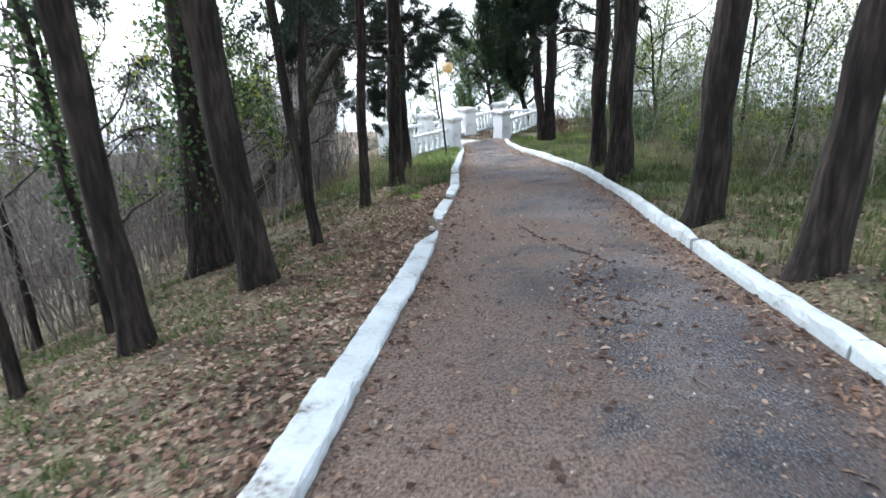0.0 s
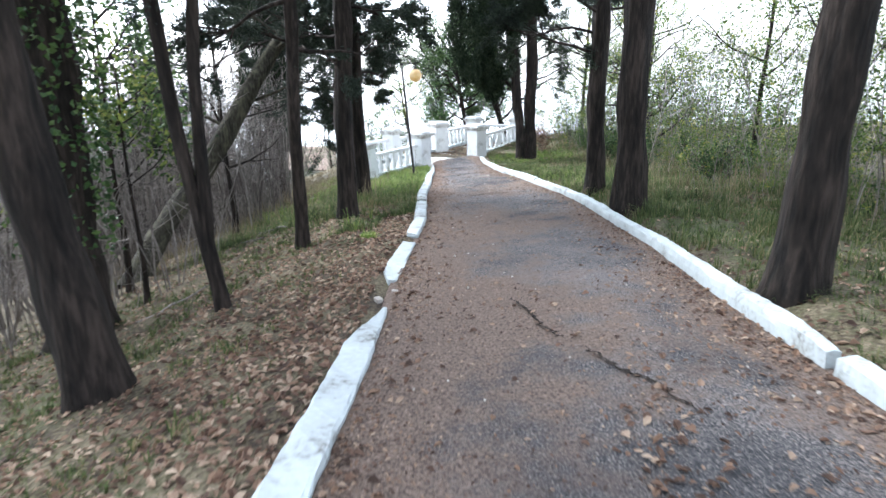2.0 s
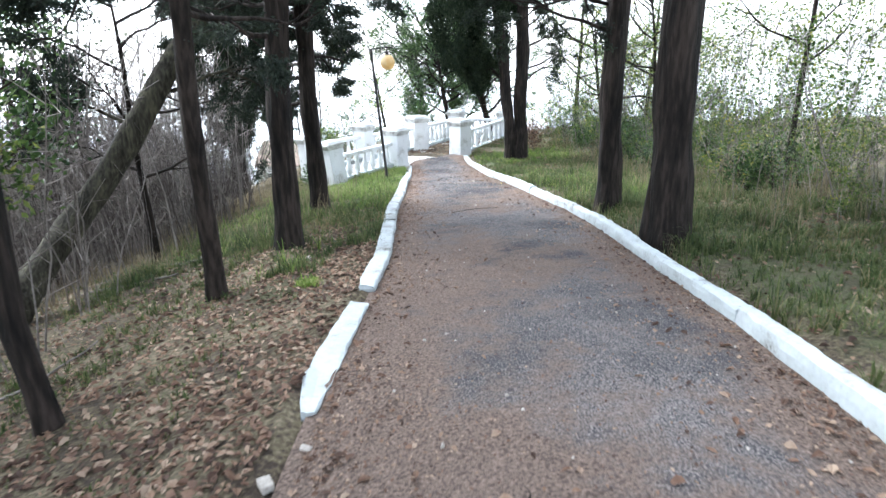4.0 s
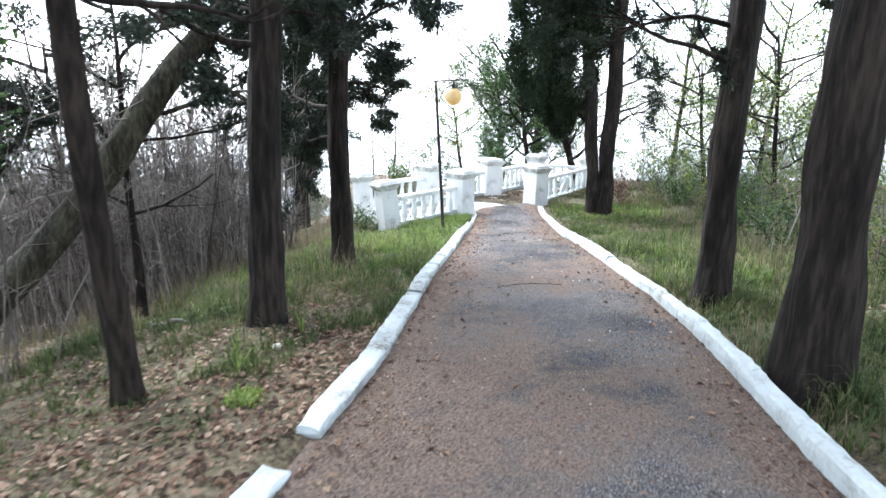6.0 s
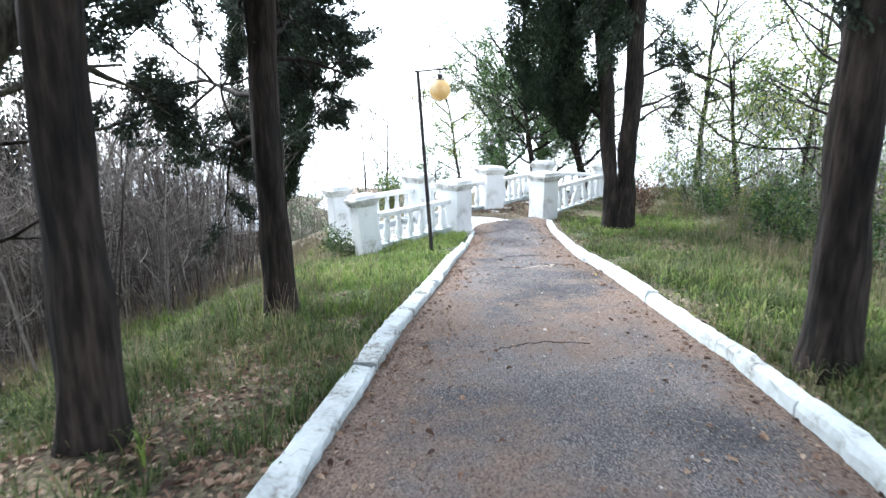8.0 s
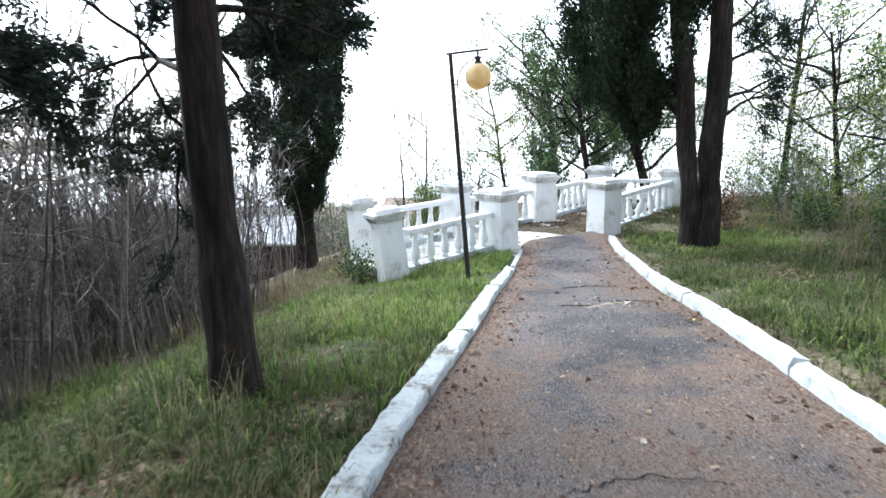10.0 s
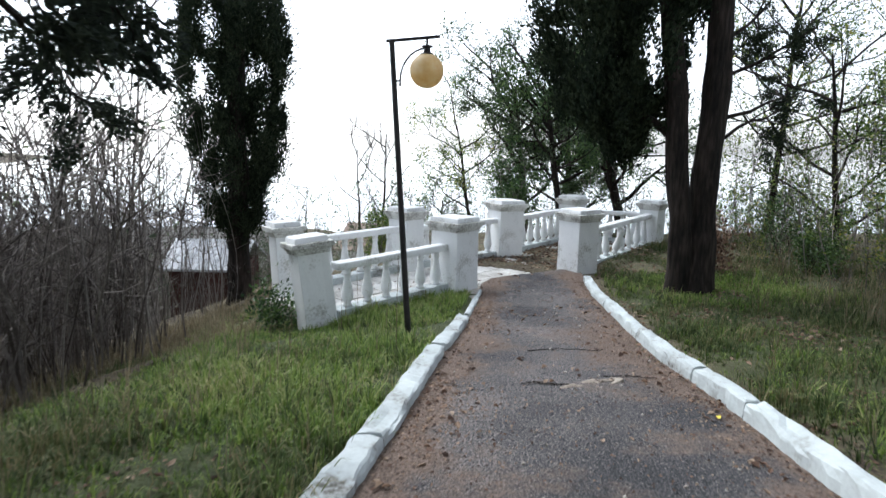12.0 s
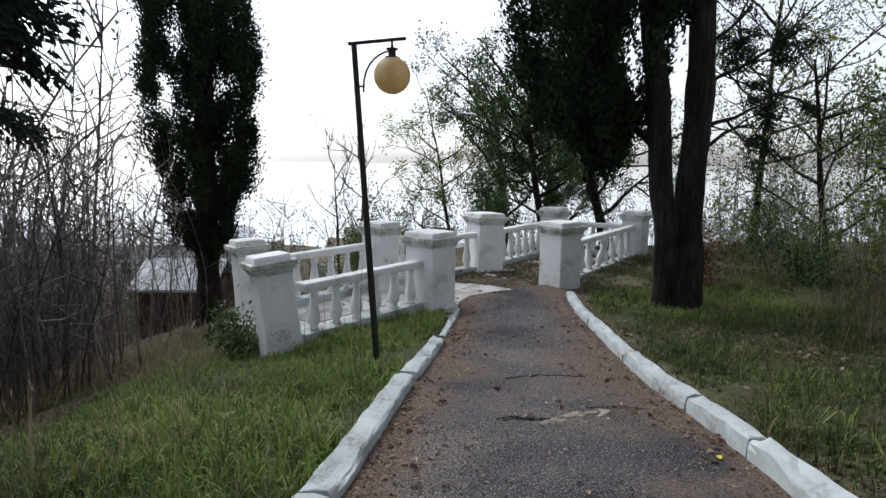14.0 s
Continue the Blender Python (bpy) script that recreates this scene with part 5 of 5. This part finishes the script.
def crack(points, width, seed):
    """A dark gaping crack in the asphalt."""
    rng = np.random.default_rng(seed)
    p = np.array(points)
    s = np.linspace(0, len(p) - 1, len(p) * 9)
    x = np.interp(s, range(len(p)), p[:, 0]) + rng.normal(0, 0.014, len(s))
    y = np.interp(s, range(len(p)), p[:, 1]) + rng.normal(0, 0.014, len(s))
    w = width * (0.3 + rng.uniform(0, 1, len(s))) * np.sin(np.linspace(0.15, math.pi - 0.15, len(s)))
    z = path_z(x, y)
    v = np.concatenate([np.stack([x - w, y - w * 0.3, z + 0.012], 1), np.stack([x, y, z + 0.006], 1), np.stack([x + w, y + w * 0.3, z + 0.006], 1)])
    n = len(s)
    i = np.arange(n - 1)
    f = np.concatenate([np.stack([i, i + 1, i + n + 1, i + n], 1), np.stack([i + n, i + n + 1, i + 2 * n + 1, i + 2 * n], 1)])
    tagged(new("crack", mesh_from("crack", v, f, M_CRACK)), "dark open crack across the asphalt footpath", "crack", kind="structure")


crack([(1.01, 7.56), (1.1, 7.05), (1.12, 6.75), (1.2, 6.4)], 0.022, 1)
crack([(1.3, 6.25), (1.38, 5.85), (1.52, 5.6), (1.58, 5.25)], 0.024, 2)
crack([(1.6, 19.5), (1.72, 19.58), (1.85, 19.5), (2.0, 19.52)], 0.03, 5)
crack([(2.3, 19.78), (2.5, 19.84), (2.75, 19.82)], 0.014, 6)
crack([(1.7, 20.6), (2.0, 20.75), (2.4, 20.7)], 0.012, 3)
crack([(1.5, 15.3), (1.9, 15.5), (2.3, 15.45)], 0.012, 4)


def pale_patch():
    patch = thing("worn_patch", "pale broken concrete patch showing through the asphalt", "paving", lift((2.2, 19.58)), 34, kind="structure")
    rng = np.random.default_rng(12)
    z0 = float(path_z(2.2, 19.58)) - float(gz(2.2, 19.58))
    for k in range(9):
        u, v = -0.26 + 0.062 * k + rng.uniform(-0.02, 0.02), rng.uniform(-0.05, 0.05)
        bm = rough_block(rng.uniform(0.09, 0.17), rng.uniform(0.04, 0.09), 0.05, 0.016, 2, 0.035, k + 3, 0.9, (u, v, z0 - 0.04 + rng.uniform(-0.004, 0.008)))
        part("concrete_chip", bm, M_CHIP, patch)
    v, f = flat_leaves(np.array([3.04 - 0.1]), np.array([18.86]), path_z(np.array([2.94]), np.array([18.86])) + 0.01, 0.1, np.random.default_rng(2))
    tagged(new("leaf", mesh_from("leaf", v, f, M_YELLOW)), "bright yellow fallen leaf on the footpath", "leaf")


pale_patch()


def stick(label, points, r, seed):
    """A fallen branch lying on the ground."""
    rng = np.random.default_rng(seed)
    p = np.array(points, float)
    s = np.linspace(0, len(p) - 1, 9)
    x, y = np.interp(s, range(len(p)), p[:, 0]) + rng.normal(0, 0.03, 9), np.interp(s, range(len(p)), p[:, 1]) + rng.normal(0, 0.03, 9)
    t = Tubes(7)
    t.add(np.stack([x, y, gz(x, y) + r * 0.7 + np.abs(rng.normal(0, 0.02, 9))], 1), np.linspace(r, r * 0.4, 9), 0.08, 3)
    tagged(new("fallen_branch", t.mesh("fallen_branch", M_TWIG)), label, "branch")


stick("grey fallen branch lying among the dead leaves", [(-3.0, 14.7), (-2.6, 14.3), (-2.2, 14.2)], 0.04, 1)
stick("long bare fallen branch on the leafy slope", [(-4.4, 14.6), (-3.3, 14.0), (-2.5, 13.5)], 0.03, 2)
stick("thin bare fallen branch on the leafy slope", [(-3.4, 9.9), (-2.9, 10.6), (-2.6, 11.4)], 0.02, 3)
stick("short dry twig lying on the footpath", [(1.3, 2.9), (1.36, 2.62)], 0.006, 4)


def lone_stone(label, x, y, size, seed):
    ob = part("stone", rough_block(size, size * 0.7, size * 0.5, size * 0.12, 2, size * 0.2, seed), M_PEBBLE)
    ob.matrix_basis = pose(x, y, float(path_z(x, y)) - 0.01, 0, 0, seed * 40)
    tagged(ob, label, "stone")


lone_stone("pale stone lying among the dead leaves", -0.62, 12.75, 0.1, 1)
lone_stone("small white stone on the footpath", 1.95, 15.9, 0.05, 2)
lone_stone("whitish chip of stone in the kerb's gap", -0.12, 7.75, 0.08, 3)
lone_stone("whitish chip of stone in the kerb's gap", 0.02, 8.05, 0.06, 4)
grass("grass_tuft", "bright green grass tuft among the dead leaves", 900, (-0.56, -0.38, 11.5, 11.68), lambda x, y: np.ones(len(x)), M_GRASS, 0.07, 28)
grass("grass_tuft", "small green weeds at the foot of the kerb", 900, (2.78, 2.93, 20.2, 21.1), lambda x, y: 0.6 * np.ones(len(x)), M_ROUGH_SHADED, 0.06, 36)
grass("seed_stalks", "thin tall dry stalks standing in the grass", 260, (-3.5, 0.4, 15.5, 23), lambda x, y: 0.6 * off_path(x, y), M_DRY, 0.75, 29, 0.0035, 0.2, 1)

# ---- the shed and houses below ----


def house(name, label, x, y, base, size, wall_h, roof_h, wall, roof, rz, windows=0, overhang=0.25):
    """A small gabled or pent-roofed building."""
    ob = thing(name, label, "house" if name != "shed" else "shed", (x, y, base), rz)
    w, d = size
    part("wall", rough_block(w, d, wall_h, 0.02), wall, ob)
    bm = bmesh.new()
    o, t = overhang, 0.08
    v = []
    for dz in (0, t):
        for px in (-w / 2 - o, w / 2 + o):
            v += [bm.verts.new((px, -d / 2 - o, wall_h - 0.1 + dz)), bm.verts.new((px, 0, wall_h + roof_h + dz)), bm.verts.new((px, d / 2 + o, wall_h - 0.1 + dz))]
    for a, b in ((0, 1), (1, 2)):
        bm.faces.new((v[a], v[b], v[b + 3], v[a + 3]))
        bm.faces.new((v[a + 6], v[a + 9], v[b + 9], v[b + 6]))
    for k in (0, 3):
        bm.faces.new((v[k], v[k + 1], v[k + 7], v[k + 6]))
        bm.faces.new((v[k + 1], v[k + 2], v[k + 8], v[k + 7]))
    for k in (0, 2):
        bm.faces.new((v[k], v[k + 3], v[k + 9], v[k + 6]))
    roof_ob = part("roof", bm, roof, ob)
    n = int(w / 0.22)
    for i in range(n if name == "shed" else 0):
        px = -w / 2 - o + 0.1 + i * (w + 2 * o - 0.2) / max(n - 1, 1)
        t2 = Tubes(4)
        t2.add([(px, -d / 2 - o, wall_h - 0.1 + t), (px, 0, wall_h + roof_h + t)], [0.025, 0.025])
        link("rib", t2.mesh("rib", roof), roof_ob)
    for i in range(windows):
        px = -w / 2 + w * (i + 0.7) / (windows + 0.4)
        win = part("window", rough_block(0.9, 0.08, 1.2, 0.01, 0, 0, 0, 1, (px, -d / 2, wall_h * 0.35)), M_HOUSE, ob)
        part("pane", rough_block(0.74, 0.04, 1.04, 0.005, 0, 0, 0, 1, (px, -d / 2 - 0.035, wall_h * 0.35 + 0.08)), M_PANE, win)
    return ob


house("shed", "low dark red shed with a pale corrugated metal roof", -8.9, 35.3, float(gz(-8.9, 34.0)) - 0.1, (2.3, 2.6), 2.0, 0.7, M_REDWALL, M_ROOF, 6)
house("house", "pale low house with a faded tiled roof in the valley", -8, 66, -12.0, (8, 6), 3.0, 1.8, M_HOUSE, M_TILEROOF, -8, 4)
house("house", "white building with a flat pale roof in the valley", -27, 70, -12, (12, 7), 4.0, 1.0, M_HOUSE, M_ROOF, 20, 5)
